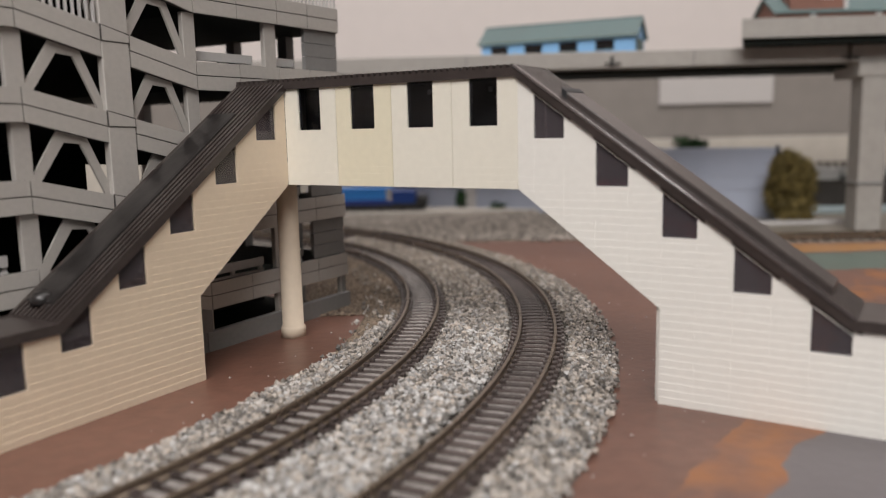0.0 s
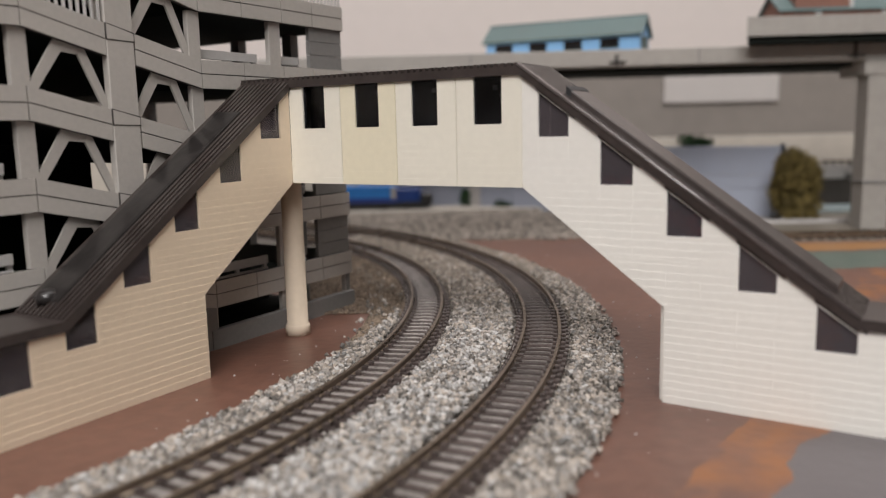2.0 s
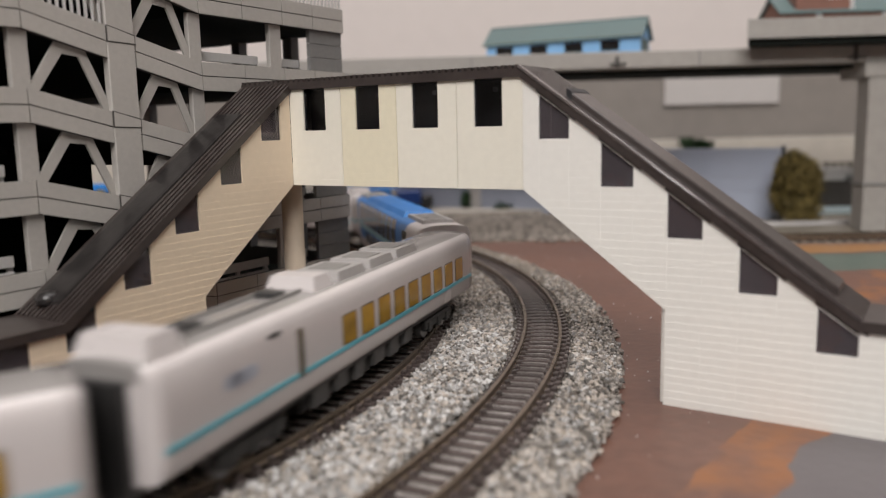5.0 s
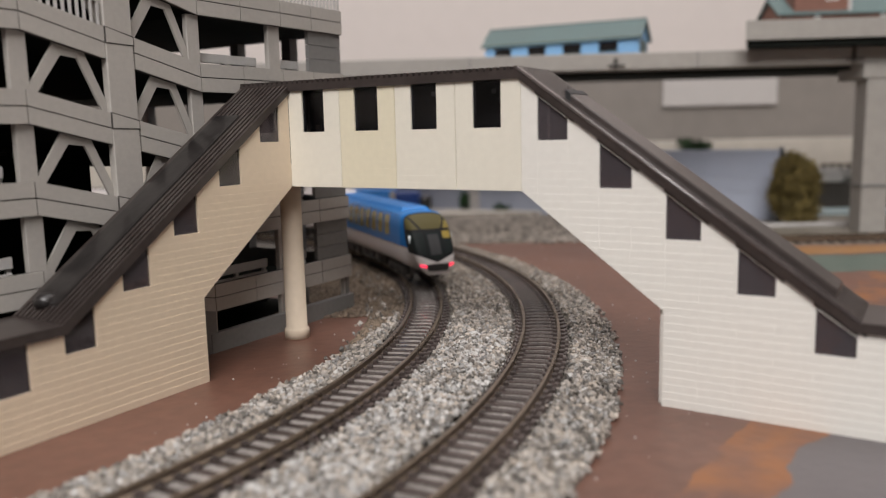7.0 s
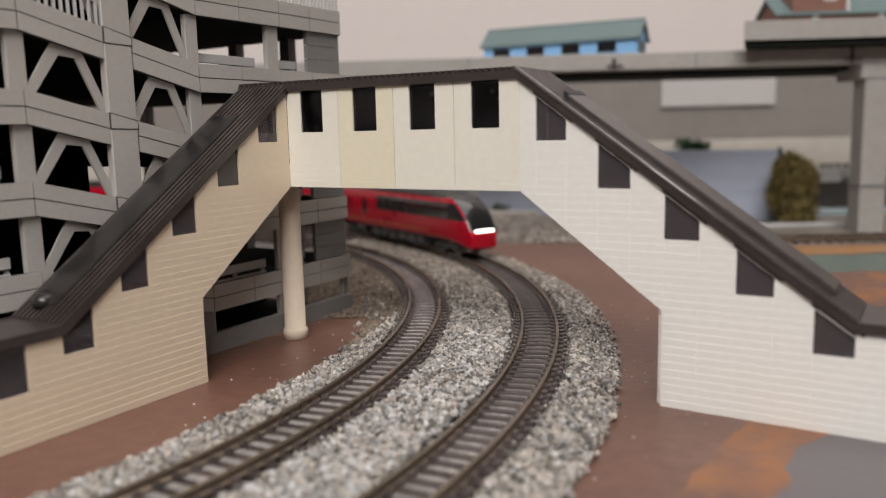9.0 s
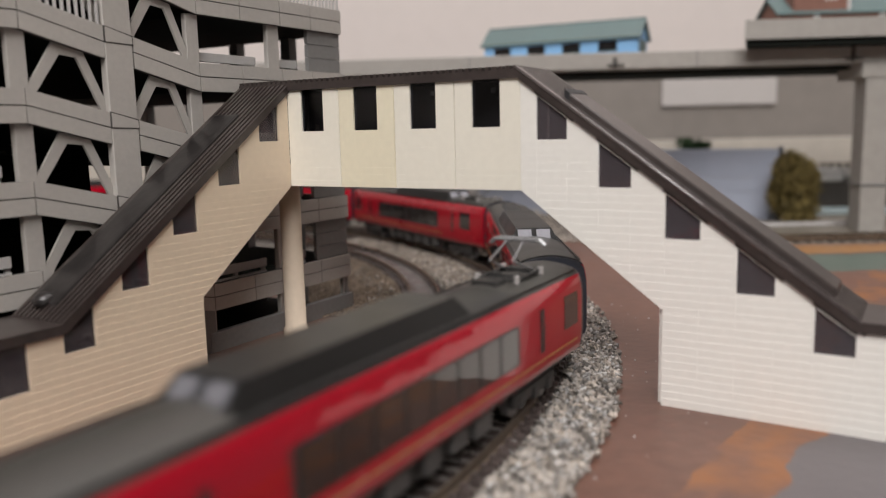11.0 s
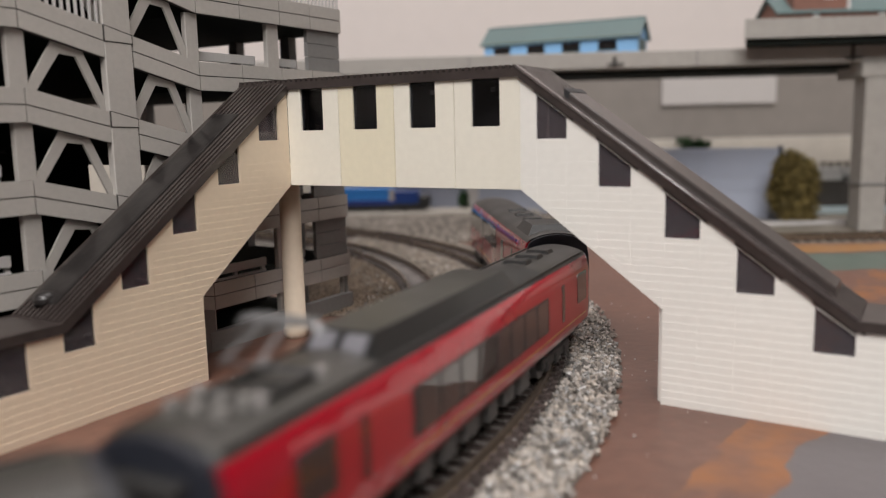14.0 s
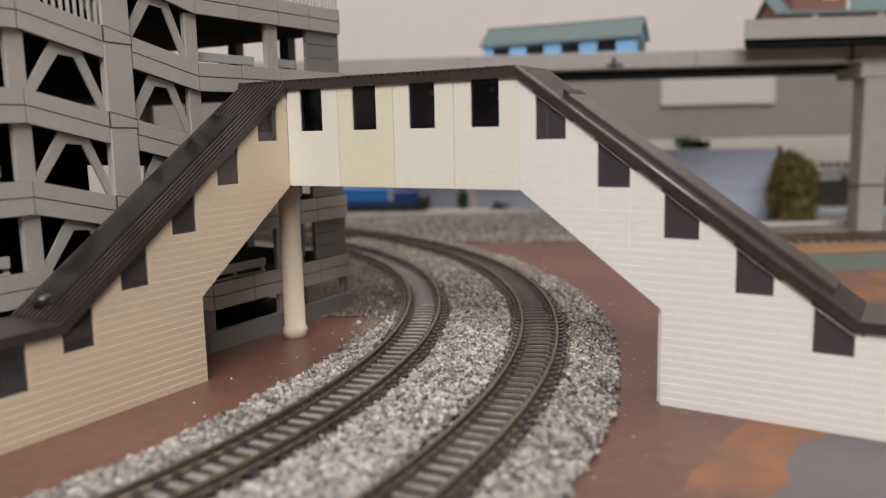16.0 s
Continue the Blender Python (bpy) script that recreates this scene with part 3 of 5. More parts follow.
def stair_wing(parent, m, flip, wall_mat, label):
    """One flight: its x axis runs outwards and down from the span, y to the far side."""
    holes = window_holes(0.0 if flip else 0.75)
    wing = part("stair_wing", prism(B(), notched(0, 104, 0, eave, holes, [(0, 46.9), (33.96, 21.6), (33.96, 0.0), (104.0, 0.0), (104.0, 21.2)]), 0.08, 1.3),
                wall_mat, parent, label)
    wing.matrix_basis = m
    siding(wing, [(0, 46.9), (33.96, 21.6), (33.96, 0.0), (104.0, 0.0), (104.0, 21.2), (71.4, 21.2), (0, 73.0)], holes, wall_mat, flip, () if flip else sorted(u for h in holes for u in h[:2]))
    if flip:
        wing.data.transform(Matrix.Scale(-1, 4, (0, 1, 0)))
        wing.data.flip_normals()
    kids = []
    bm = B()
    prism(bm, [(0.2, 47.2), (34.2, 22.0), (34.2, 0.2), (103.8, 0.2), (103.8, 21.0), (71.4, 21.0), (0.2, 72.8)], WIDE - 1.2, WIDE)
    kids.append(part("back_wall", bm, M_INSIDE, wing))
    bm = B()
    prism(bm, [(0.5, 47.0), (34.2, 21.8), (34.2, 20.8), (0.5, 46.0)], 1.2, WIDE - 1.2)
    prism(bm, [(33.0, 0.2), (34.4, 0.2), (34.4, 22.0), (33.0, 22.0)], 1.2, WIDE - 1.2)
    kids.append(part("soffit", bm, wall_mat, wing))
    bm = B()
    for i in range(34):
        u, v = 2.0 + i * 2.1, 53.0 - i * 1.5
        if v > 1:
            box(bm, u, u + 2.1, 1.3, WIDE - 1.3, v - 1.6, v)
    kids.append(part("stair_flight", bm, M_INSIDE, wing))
    # glazing
    for u0, u1, v0, _ in holes:
        bm = B()
        prism(bm, [(u0 + 0.02, v0 + 0.02), (u1 - 0.02, v0 + 0.02), (u1 - 0.02, eave(u1) - 0.1), (u0 + 0.02, eave(u0) - 0.1)], 0.42, 0.62)
        pane = part("window_pane", bm, M_PANE_GREY, wing)
        pane.visible_shadow = False
        kids.append(pane)
        bm = B()
        for p, q in (((u0, v0), (u0, eave(u0))), ((u1, v0), (u1, eave(u1))), ((u0, v0), (u1, v0))):
            tube(bm, ((p[0], 0.75, p[1]), (q[0], 0.75, q[1])), 0.3, 4)
        kids.append(part("window_frame", bm, M_ROOF, wing))
        if not flip:
            bm = B()
            prism(bm, [(u0 - 0.5, eave(u0 - 0.5)), (u1 + 1.6, eave(u1 + 1.6)), (u1 + 1.6, eave(u1 + 1.6) - 0.9), (u0 - 0.5, eave(u0 - 0.5) - 0.9)], -0.35, 0.3)
            kids.append(part("window_head", bm, M_ROOF, wing, "dark strip under the eaves"))
            bm = B()
            prism(bm, [(u0 + 0.3, eave(u0 + 0.3) - 0.9), (u1 - 0.1, eave(u1 - 0.1) - 0.9), (u1 - 0.1, eave(u1 - 0.1) - 1.15), (u0 + 0.3, eave(u0 + 0.3) - 1.15)], -0.2, 0.3)
            kids.append(part("head_trim", bm, M_SIDING_RIGHT, wing, "thin white trim under the window head"))
    # roof: sheet, fascia, ribs and the long raised vent
    bm = B()
    prism(bm, [(-0.6, 73.0), (71.4, 21.0), (106.0, 21.0), (106.0, 23.2), (72.2, 23.2), (-0.6, 75.2)], -0.8, WIDE + 0.8)
    kids.append(part("roof_sheet", bm, M_ROOF, wing))
    bm = corrugated(B(), -0.6, 72.2, 75.2, 23.2, -0.3, WIDE + 0.3, 1.55, False)
    kids.append(part("roof_ribs", bm, M_ROOF, wing))
    bm = B()
    k = 52.0 / 72.8
    if flip:
        u0, u1, sec = 12.5, 69.0, [(6.0, 0.2), (6.15, 0.85), (7.0, 0.95), (14.6, 0.95), (15.4, 0.85), (15.55, 0.2)]
    else:
        u0, u1, sec = 10.5, 67.5, [(2.6, 0.2), (2.75, 1.8), (3.2, 2.15), (12.6, 2.15), (13.1, 1.8), (13.3, 0.2)]
    va = [bm.verts.new((u0, w, 75.2 - k * (u0 + 0.6) + h)) for w, h in sec]
    vb = [bm.verts.new((u1, w, 75.2 - k * (u1 + 0.6) + h)) for w, h in sec]
    for i in range(len(sec)):
        j = (i + 1) % len(sec)
        bm.faces.new((va[i], va[j], vb[j], vb[i]))
    bm.faces.new(va)
    bm.faces.new(vb)
    kids.append(part("roof_vent", bm, M_ROOF_PANEL if flip else M_ROOF, wing, "long raised dark panel on the stair roof"))
    if flip:
        foot = 74.6 - k * 68.8
        bm = lathe(B(), [(2.5, foot), (2.5, foot + 1.3), (2.2, foot + 2.1), (1.5, foot + 2.7), (0.5, foot + 2.95)], 18, 68.2, 10.8)
        kids.append(part("vent_end", bm, M_ROOF_PANEL, wing, "rounded black end of the roof panel", True))
    else:
        bm = tube(B(), ((-0.8, -0.55, 75.35), (72.0, -0.55, 23.35)), 0.55, 10)
        kids.append(part("roof_rim", bm, M_RIM, wing, "rounded glossy roof edge", True))
        bm = B()
        hexa(bm, [(u0 - 0.6, 2.6, 75.2 - k * u0), (u0 + 0.6, 2.6, 75.2 - k * (u0 + 1.2)), (u0 + 0.6, 13.2, 75.2 - k * (u0 + 1.2)), (u0 - 0.6, 13.2, 75.2 - k * u0),
                  (u0 - 0.7, 2.6, 77.6 - k * u0), (u0 + 0.6, 2.6, 77.5 - k * (u0 + 1.2)), (u0 + 0.6, 13.2, 77.5 - k * (u0 + 1.2)), (u0 - 0.7, 13.2, 77.6 - k * u0)])
        kids.append(part("vent_end", bm, M_DARK, wing, "dark upper end of the roof vent"))
    if flip:
        for o in kids:
            o.data.transform(Matrix.Scale(-1, 4, (0, 1, 0)))
            o.data.flip_normals()
    return wing


def footbridge():
    fb = thing("footbridge", pose(0, 0, 0), "cream clapboard model footbridge with dark brown ribbed roof over two tracks", "footbridge")
    m = along(-42.32, 222.16, 0.8626, -0.5059)
    span = part("span_floor", box(B(), -WIDE, SPAN, 0.2, WIDE, 46.9, 48.4), M_SIDING, fb)
    span.matrix_basis = m
    for i in range(4):
        bm = B()
        a, b = i * SPAN / 4, (i + 1) * SPAN / 4
        holes = [(a + 4.85, a + 12.35, 61.85, 90.0)]
        prism(bm, notched(a + 0.06, b - 0.06, 46.9, lambda u: 73.0, holes, [(a + 0.06, 46.9), (b - 0.06, 46.9), (b - 0.06, 73.0)]), 0.08, 1.3)
        tint = M_SIDING_WARM if i == 1 else M_SIDING
        p = part("wall_panel", bm, tint, fb, "yellowed cream wall panel" if i == 1 else "")
        p.matrix_basis = m
        siding(p, [(a + 0.14, 46.9), (b - 0.14, 46.9), (b - 0.14, 73.0), (a + 0.14, 73.0)], holes, tint)
        bm = B()
        box(bm, a + 4.87, a + 12.33, 0.42, 0.62, 61.87, 72.9)
        pane = part("window_pane", bm, M_PANE, span)
        pane.visible_shadow = False
        bm = B()
        for x in (a + 4.9, a + 12.3):
            box(bm, x - 0.3, x + 0.3, 0.66, 1.2, 61.9, 72.9)
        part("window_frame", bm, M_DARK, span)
        if i:
            # Pale plates added to imitate small bright reflections in these panes.
            part("bright_spot_plate", box(B(), a + 5.6, a + 6.9, 8.7, 8.9, 70.2, 71.5, 0.1), M_PALE, span, "small pale plate added for a bright spot in the window")
            part("bright_spot_plate", box(B(), a + 7.3, a + 8.4, 8.7, 8.9, 68.6, 69.2, 0.1), M_PALE, span, "small pale plate added for a bright spot in the window")
    part("back_wall", box(B(), -WIDE, SPAN, WIDE - 1.2, WIDE, 48.4, 73.0), M_SIDING, span)
    # Added black sheet mid-span: the unlit interior's darkness, as colour.
    part("interior_shade", box(B(), 0, SPAN, 9.0, 9.4, 48.4, 73.0), M_DARK, span)
    part("roof_sheet", box(B(), -WIDE, SPAN + 0.2, -0.8, WIDE + 0.8, 73.0, 75.0), M_ROOF, span)
    part("roof_ribs", corrugated(B(), -WIDE, SPAN, 75.0, 75.0, -0.7, WIDE + 0.7, 1.75, True), M_ROOF, span)
    part("joint_strip", box(B(), -0.32, 0.12, -0.1, 1.0, 53.0, 72.8), M_DARK, span, "dark gap strip")
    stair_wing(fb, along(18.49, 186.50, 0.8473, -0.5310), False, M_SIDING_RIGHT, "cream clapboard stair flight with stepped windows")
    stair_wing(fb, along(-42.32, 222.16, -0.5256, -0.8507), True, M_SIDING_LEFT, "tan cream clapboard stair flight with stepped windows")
    bm = lathe(B(), [(3.75, 0.0), (3.75, 2.6), (3.5, 3.2), (3.2, 3.3), (3.1, 30.0), (3.1, 46.9)], 28, -45.6, 235.5)
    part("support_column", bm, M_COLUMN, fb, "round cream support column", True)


footbridge()


# ---- car park ----


M_WHITE_PLASTIC = mat("white_plastic_rail", (0.62, 0.60, 0.585), 0.5, vary=0.05, bump=0.03)
# Near-black: dark deck surfaces, and shade painted inside and under structures.
M_DECK_SHADE = mat("dark_deck_and_shade", (0.016, 0.019, 0.017), 0.9, bump=0, spec=0.1)


def car_park():
    """Facade in its own plane: x along it (0 at its far corner, negative towards the camera), y to the back, z up."""
    ob = thing("car_park", along(-32.78, 273.39, 0.5256, 0.8507), "grey split-level model car park with braced ramps", "car park")
    u_l, u_r, x_end = -112.0, -62.0, -170.0
    deep = 100.0

    def level(u, left, right):
        if u <= u_l:
            return left
        if u >= u_r:
            return right
        return left + (right - left) * (u - u_l) / (u_r - u_l)
    cuts = [x_end, -141, u_l, -91.0, -83.0, u_r, -46.0, -29.5, -15.5, 0.0]
    for k in range(6):
        left, right = 113.5 - 20.45 * k, 101.5 - 20.5 * k
        band = part("parapet_band", prism(B(), [(u, level(u, left, right)) for u in (x_end, u_l, u_r, 0.0)] +
                                          [(u, max(0.0, level(u, left, right) - 7.7)) for u in (0.0, u_r, u_l, x_end)], 0.5, 1.6), M_LINE, ob)
        for a, b in zip(cuts, cuts[1:]):
            for top, bot in ((0.0, 3.55), (3.85, 7.6)):
                za, zb = level(a, left, right), level(b, left, right)
                if min(za, zb) - bot < 0.1:
                    continue
                if (a, b) == (-91.0, -83.0):
                    if top == 0.0:
                        edge = prism(B(), [(a + 0.25, za - 0.1), (b - 0.25, zb - 0.1), (b - 0.25, zb - 1.9), (a + 0.25, zb - 1.7)], -0.26, 0.1)
                        part("column_panel", edge, M_CONC, band)
                        seam = prism(B(), [(a - 0.02, za + 0.2), (b + 0.02, zb + 0.2), (b + 0.02, zb - 2.2), (a - 0.02, zb - 2.0)], -0.18, 0.1)
                        part("column_seam", seam, M_LINE, band)
                    continue
                part("facade_panel", prism(B(), [(a + 0.15, za - top), (b - 0.15, zb - top), (b - 0.15, zb - bot), (a + 0.15, za - bot)], 0.0, 0.9), M_CONC, band)
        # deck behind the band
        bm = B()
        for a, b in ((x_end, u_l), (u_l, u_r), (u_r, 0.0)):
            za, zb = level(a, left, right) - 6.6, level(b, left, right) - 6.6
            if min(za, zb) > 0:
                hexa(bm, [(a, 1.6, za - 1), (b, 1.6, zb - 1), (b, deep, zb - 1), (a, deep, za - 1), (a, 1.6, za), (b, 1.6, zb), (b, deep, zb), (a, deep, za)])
        part("parking_deck", bm, M_DECK_SHADE, ob)
        # barrier rails behind the openings
        if k > 0:
            for lo, hi, z in ((u_r + 2, -35.4, right + 0.2), (-28.6, -17, right + 0.2), (x_end + 2, u_l - 4, left + 0.2)):
                if z < 8:
                    continue
                bm = box(B(), lo, hi, 5.2, 5.9, z + 0.7, z + 3.3, 0.1)
                box(bm, lo, hi, 5.4, 5.8, z - 1.2, z - 0.4, 0.1)
                rail = part("barrier", bm, M_WHITE_PLASTIC, ob, "white crash barrier")
                n = max(2, int((hi - lo) / 9))
                for i in range(n + 1):
                    u = lo + (hi - lo - 1.2) * i / n
                    part("barrier_post", box(B(), u, u + 1.2, 6.0, 6.8, z - 6.8, z + 3.2), M_WHITE_PLASTIC, rail)
    # Added dark sheet and screen: the ground floor's shade, put in as colour.
    part("ground_shade", box(B(), x_end, -0.8, 2.1, deep - 2.2, 0.2, 0.5), M_DECK_SHADE, ob)
    part("dark_screen", box(B(), -67.0, -5.0, 36, 38, 0.6, 12.2), M_DECK_SHADE, ob)
    # columns
    for a, b, y0 in ((-114.6, -110.2, 1.2), (-64.9, -60.7, 1.2), (-34.2, -29.2, 1.2), (-146.0, -141.5, 1.2), (-2.6, -0.2, 1.4)):
        part("column", box(B(), a, b, y0, y0 + 1.7, 0.2, 94.0, 0.15), M_CONC, ob)
    part("main_column", box(B(), -91.0, -83.2, -0.12, 2.2, 0.2, 130.0, 0.2), M_CONC, ob)
    # end panels, in courses
    for k in range(4):
        z1 = 101.5 - 20.5 * k - 7.8
        for j in range(3):
            part("end_panel", box(B(), -16.2, -0.3, 1.0, 2.4, z1 - 12.6 + j * 4.25 + 0.1, z1 - 12.6 + (j + 1) * 4.25 - 0.1), M_CONC_DARK, ob)
    # braces in the bays of the ramp
    for k in range(6):
        left, right = 113.5 - 20.45 * k, 101.5 - 20.5 * k
        for a, b in ((-110.0, -91.0), (-83.2, -65.0)):
            c = (a + b) / 2
            hi = level(c, left, right) - 7.6
            la, lb = level(a, left, right) - 20.4, level(b, left, right) - 20.4
            if lb < 0.2:
                continue
            bm = B()
            prism(bm, [(c - 2.2, hi + 0.5), (c - 3.4, hi + 0.4), (a - 0.3, la + 1.2), (a - 0.3, la - 0.4), (a + 1.4, la - 0.4), (c - 1.7, hi - 2.1)], 1.4, 2.1)
            part("brace", bm, M_CONC, ob)
            bm = B()
            prism(bm, [(c + 3.0, hi), (c + 4.2, hi - 0.6), (b + 0.2, lb + 2.2), (b + 0.2, lb - 0.4), (b - 1.0, lb - 0.2), (c + 2.5, hi - 2.3)], 1.4, 2.1)
            part("brace", bm, M_CONC, ob)
            bm = B()
            prism(bm, [(c - 3.4, hi + 0.8), (c + 4.0, hi - 0.4), (c + 2.8, hi - 2.5), (c - 1.8, hi - 2.0)], 1.5, 2.0)
            part("brace_plate", bm, M_CONC, ob)
    # plinth, back and side
    part("plinth", box(B(), -64.5, 0.4, -0.2, 2.0, 0.0, 5.6), M_CONC_DARK, ob)
    part("end_post", box(B(), -2.0, -0.4, 1.0, 2.4, 5.6, 11.9, 0.1), M_CONC_DARK, ob)
    part("plinth", box(B(), -170, -66.0, -0.2, 2.0, 0.0, 4.0), M_CONC_DARK, ob)
    part("corner_post", box(B(), -66.2, -62.2, 0.1, 4.0, 0.0, 12.5), M_CONC_DARK, ob)
    bm = B()
    for k in range(5):
        z = 101.5 - 20.5 * k
        box(bm, -0.6, 0.0, 1.7, deep, z - 7.6, z)
        for y in (20, 45, 70, 97):
            box(bm, -4, -0.2, y, y + 4, max(0, z - 20.5), z - 7.6)
    part("end_wall", bm, M_CONC_DARK, ob)
    # Dark back and added screens paint shade behind the bays and hide trains.
    part("back_wall", box(B(), x_end, -60.0, deep - 2, deep, 0.0, 113), M_DECK_SHADE, ob)
    part("dark_screen", box(B(), -170.0, -68.0, 44, 46, 0.2, 52.5), M_DECK_SHADE, ob)
    part("dark_screen", box(B(), -170.0, -106.0, 44, 46, 52.5, 113), M_DECK_SHADE, ob)
    part("dark_screen", box(B(), -106.0, -80.0, 44, 46, 68.5, 113), M_DECK_SHADE, ob)
    part("dark_screen", box(B(), -79.9, -68.0, 44, 46, 52.5, 63.0), M_DECK_SHADE, ob)
    part("core_rail", box(B(), -106.0, -80.0, 43.0, 43.8, 58.4, 59.2), M_DECK_SHADE, ob)
    part("dark_screen", box(B(), -106.0, -80.0, 44, 46, 52.5, 57.4), M_DECK_SHADE, ob)
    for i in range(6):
        part("core_post", box(B(), -105 + i * 4.5, -103.4 + i * 4.5, 44, 46, 57.5, 68.4), M_DECK_SHADE, ob)
    # roof railing
    for a, b, left in ((-62.0, -1.0, 0), (-108.0, -92.0, 1)):
        n = int((b - a) / 1.7)
        bm = B()
        bars = []
        for i in range(n + 1):
            u = a + (b - a) * i / n
            z = level(u, 113.5 - 20.45, 81.0) if left else 101.5
            bars.append(box(B(), u - 0.28, u + 0.28, 0.4, 1.0, z - 0.2, z + 6.0))
        za = level(a, 93.05, 81.0) if left else 101.5
        zb = level(b, 93.05, 81.0) if left else 101.5
        hexa(bm, [(a, 0.3, za + 5.4), (b, 0.3, zb + 5.4), (b, 1.1, zb + 5.4), (a, 1.1, za + 5.4), (a, 0.3, za + 6.2), (b, 0.3, zb + 6.2), (b, 1.1, zb + 6.2), (a, 1.1, za + 6.2)])
        rail = part("railing", bm, M_PALE, ob, "pale grey upright-bar railing")
        for bar in bars:
            part("baluster", bar, M_PALE, rail)


car_park()

# ---- far side: viaduct, huts, fence, bush, loco ----


def hexa_mesh(plan, z0, z1):
    bm = B()
    hexa(bm, [(x, y, z0) for x, y in plan] + [(x, y, z1) for x, y in plan])
    return bm


def viaduct():
    ob = thing("viaduct", along(-60, 452, 296, -16), "grey concrete elevated railway viaduct on a square pier", "viaduct")
    part("deck", box(B(), -120, 420, 0, 78, 92.2, 101.2, 0.4), M_VIA, ob)
    # The shadow under the deck is put into this near-black colour.
    part("shaded_girder", box(B(), -120, 420, 14, 70, 89.8, 92.2), M_DECK_SHADE, ob)
    for x in (152, 279):
        br = part("bracket", box(B(), x, x + 9, -1.2, 0, 94.0, 95.0, 0.1), M_LINE, ob)
        part("bracket_stem", box(B(), x + 3, x + 5, -0.6, 0, 92.6, 98.5 if x < 200 else 104.0, 0.1), M_LINE, br)
    for x in (76, 200):
        part("deck_joint", box(B(), x, x + 0.7, -0.15, 0.1, 92.4, 101.0), M_CONC_DARK, ob)
    pier = part("pier", box(B(), 290.5, 304.5, -1, 13, 0, 84.0, 0.5), M_VIA, ob)
    part("pier_head", box(B(), 288, 330, -1.5, 30, 84, 92.1, 0.4), M_VIA, ob)
    part("pier_band", box(B(), 289.7, 305.3, -1.8, 13.8, 25.6, 27.2, 0.2), M_CONC_DARK, pier)
    slab = part("platform_slab", hexa_mesh([(220.5, -16), (420, -16), (420, 60), (246, 60)], 104.6, 114.4), M_VIA, ob, "grey overhanging platform slab")
    # Dark block under the overhang: the slab's shade line, as colour.
    part("slab_shade", hexa_mesh([(222, -13), (420, -13), (420, 58), (247, 58)], 101.3, 104.6), M_DECK_SHADE, slab)
    return ob


viaduct()


def gable_house(name, m, lx, ly, hw, hr, wall, roof, label, windows, over=2.0):
    h = thing(name, m, label, "building")
    swap = Matrix(((0, 1, 0, 0), (1, 0, 0, 0), (0, 0, 1, 0), (0, 0, 0, 1)))
    bm = B()
    prism(bm, [(0, 0), (0, hw), (ly / 2, hr - 0.6), (ly, hw), (ly, 0)], 0, lx)
    bmesh.ops.transform(bm, matrix=swap, verts=bm.verts)
    part("wall", bm, wall, h)
    k = (hr - hw) / (ly / 2)
    bm = B()
    prism(bm, [(-over, hw - k * over), (ly / 2, hr), (ly + over, hw - k * over), (ly + over, hw - k * over + 1.0), (ly / 2, hr + 1.1), (-over, hw - k * over + 1.0)], -over, lx + over)
    bmesh.ops.transform(bm, matrix=swap, verts=bm.verts)
    r = part("roof", bm, roof, h)
    part("ridge_cap", tube(B(), ((-over, ly / 2, hr + 1.1), (lx + over, ly / 2, hr + 1.1)), 0.5, 8), roof, r)
    for x0, x1, z0, z1 in windows:
        w = part("window", box(B(), x0, x1, -0.25, 0.4, z0, z1, 0.1), M_BLACKGLASS, h)
        part("window_frame", box(B(), x0 - 0.5, x1 + 0.5, -0.4, 0.2, z0 - 0.6, z0 - 0.05), M_TEAL, w)
    part("end_window", box(B(), lx - 0.2, lx + 0.3, 4, ly - 4, 1.2, hw - 1.5, 0.1), M_TEAL, h, "grey gable-end window")
    return h, r


gable_house("platform_hut", along(27.0, 487, 0.906, -0.423, 101.3), 91, 26, 9.5, 19.0, M_BLUE_HUT, M_TEAL,
            "light blue model hut with a teal gabled roof on the viaduct", [(6 + i * 21, 16.5 + i * 21, 2.2, 7.4) for i in range(4)])
M_BRICK = mat("red_brick", (0.20, 0.095, 0.07), 0.7, vary=0.2)
brick_house, brick_roof = gable_house("brick_house", along(186, 446, 0.998, -0.054, 114.5), 120, 34, 5.6, 15.0, M_BRICK, M_TEAL,
                                      "brown brick model house with a grey-teal roof and a dormer", [])
dormer = part("dormer", box(B(), 7.5, 36.0, 0.4, 17.0, 6.2, 22.0, 0.2), M_BRICK, brick_roof, "red-brown brick dormer")
part("corner_trim", box(B(), 36.1, 38.0, 0.0, 1.6, 6.2, 21.0, 0.1), M_PALE, dormer)
part("dormer_window", box(B(), 24.0, 31.0, 0.1, 0.9, 12.0, 18.0, 0.1), M_PALE, dormer, "pale window frame")
for x in (18.0, 53.0, 88.0):
    part("pilaster", box(B(), x, x + 3.4, -0.5, 0.5, 0.0, 5.4, 0.1), M_PALE, brick_house, "pale upright pilaster")


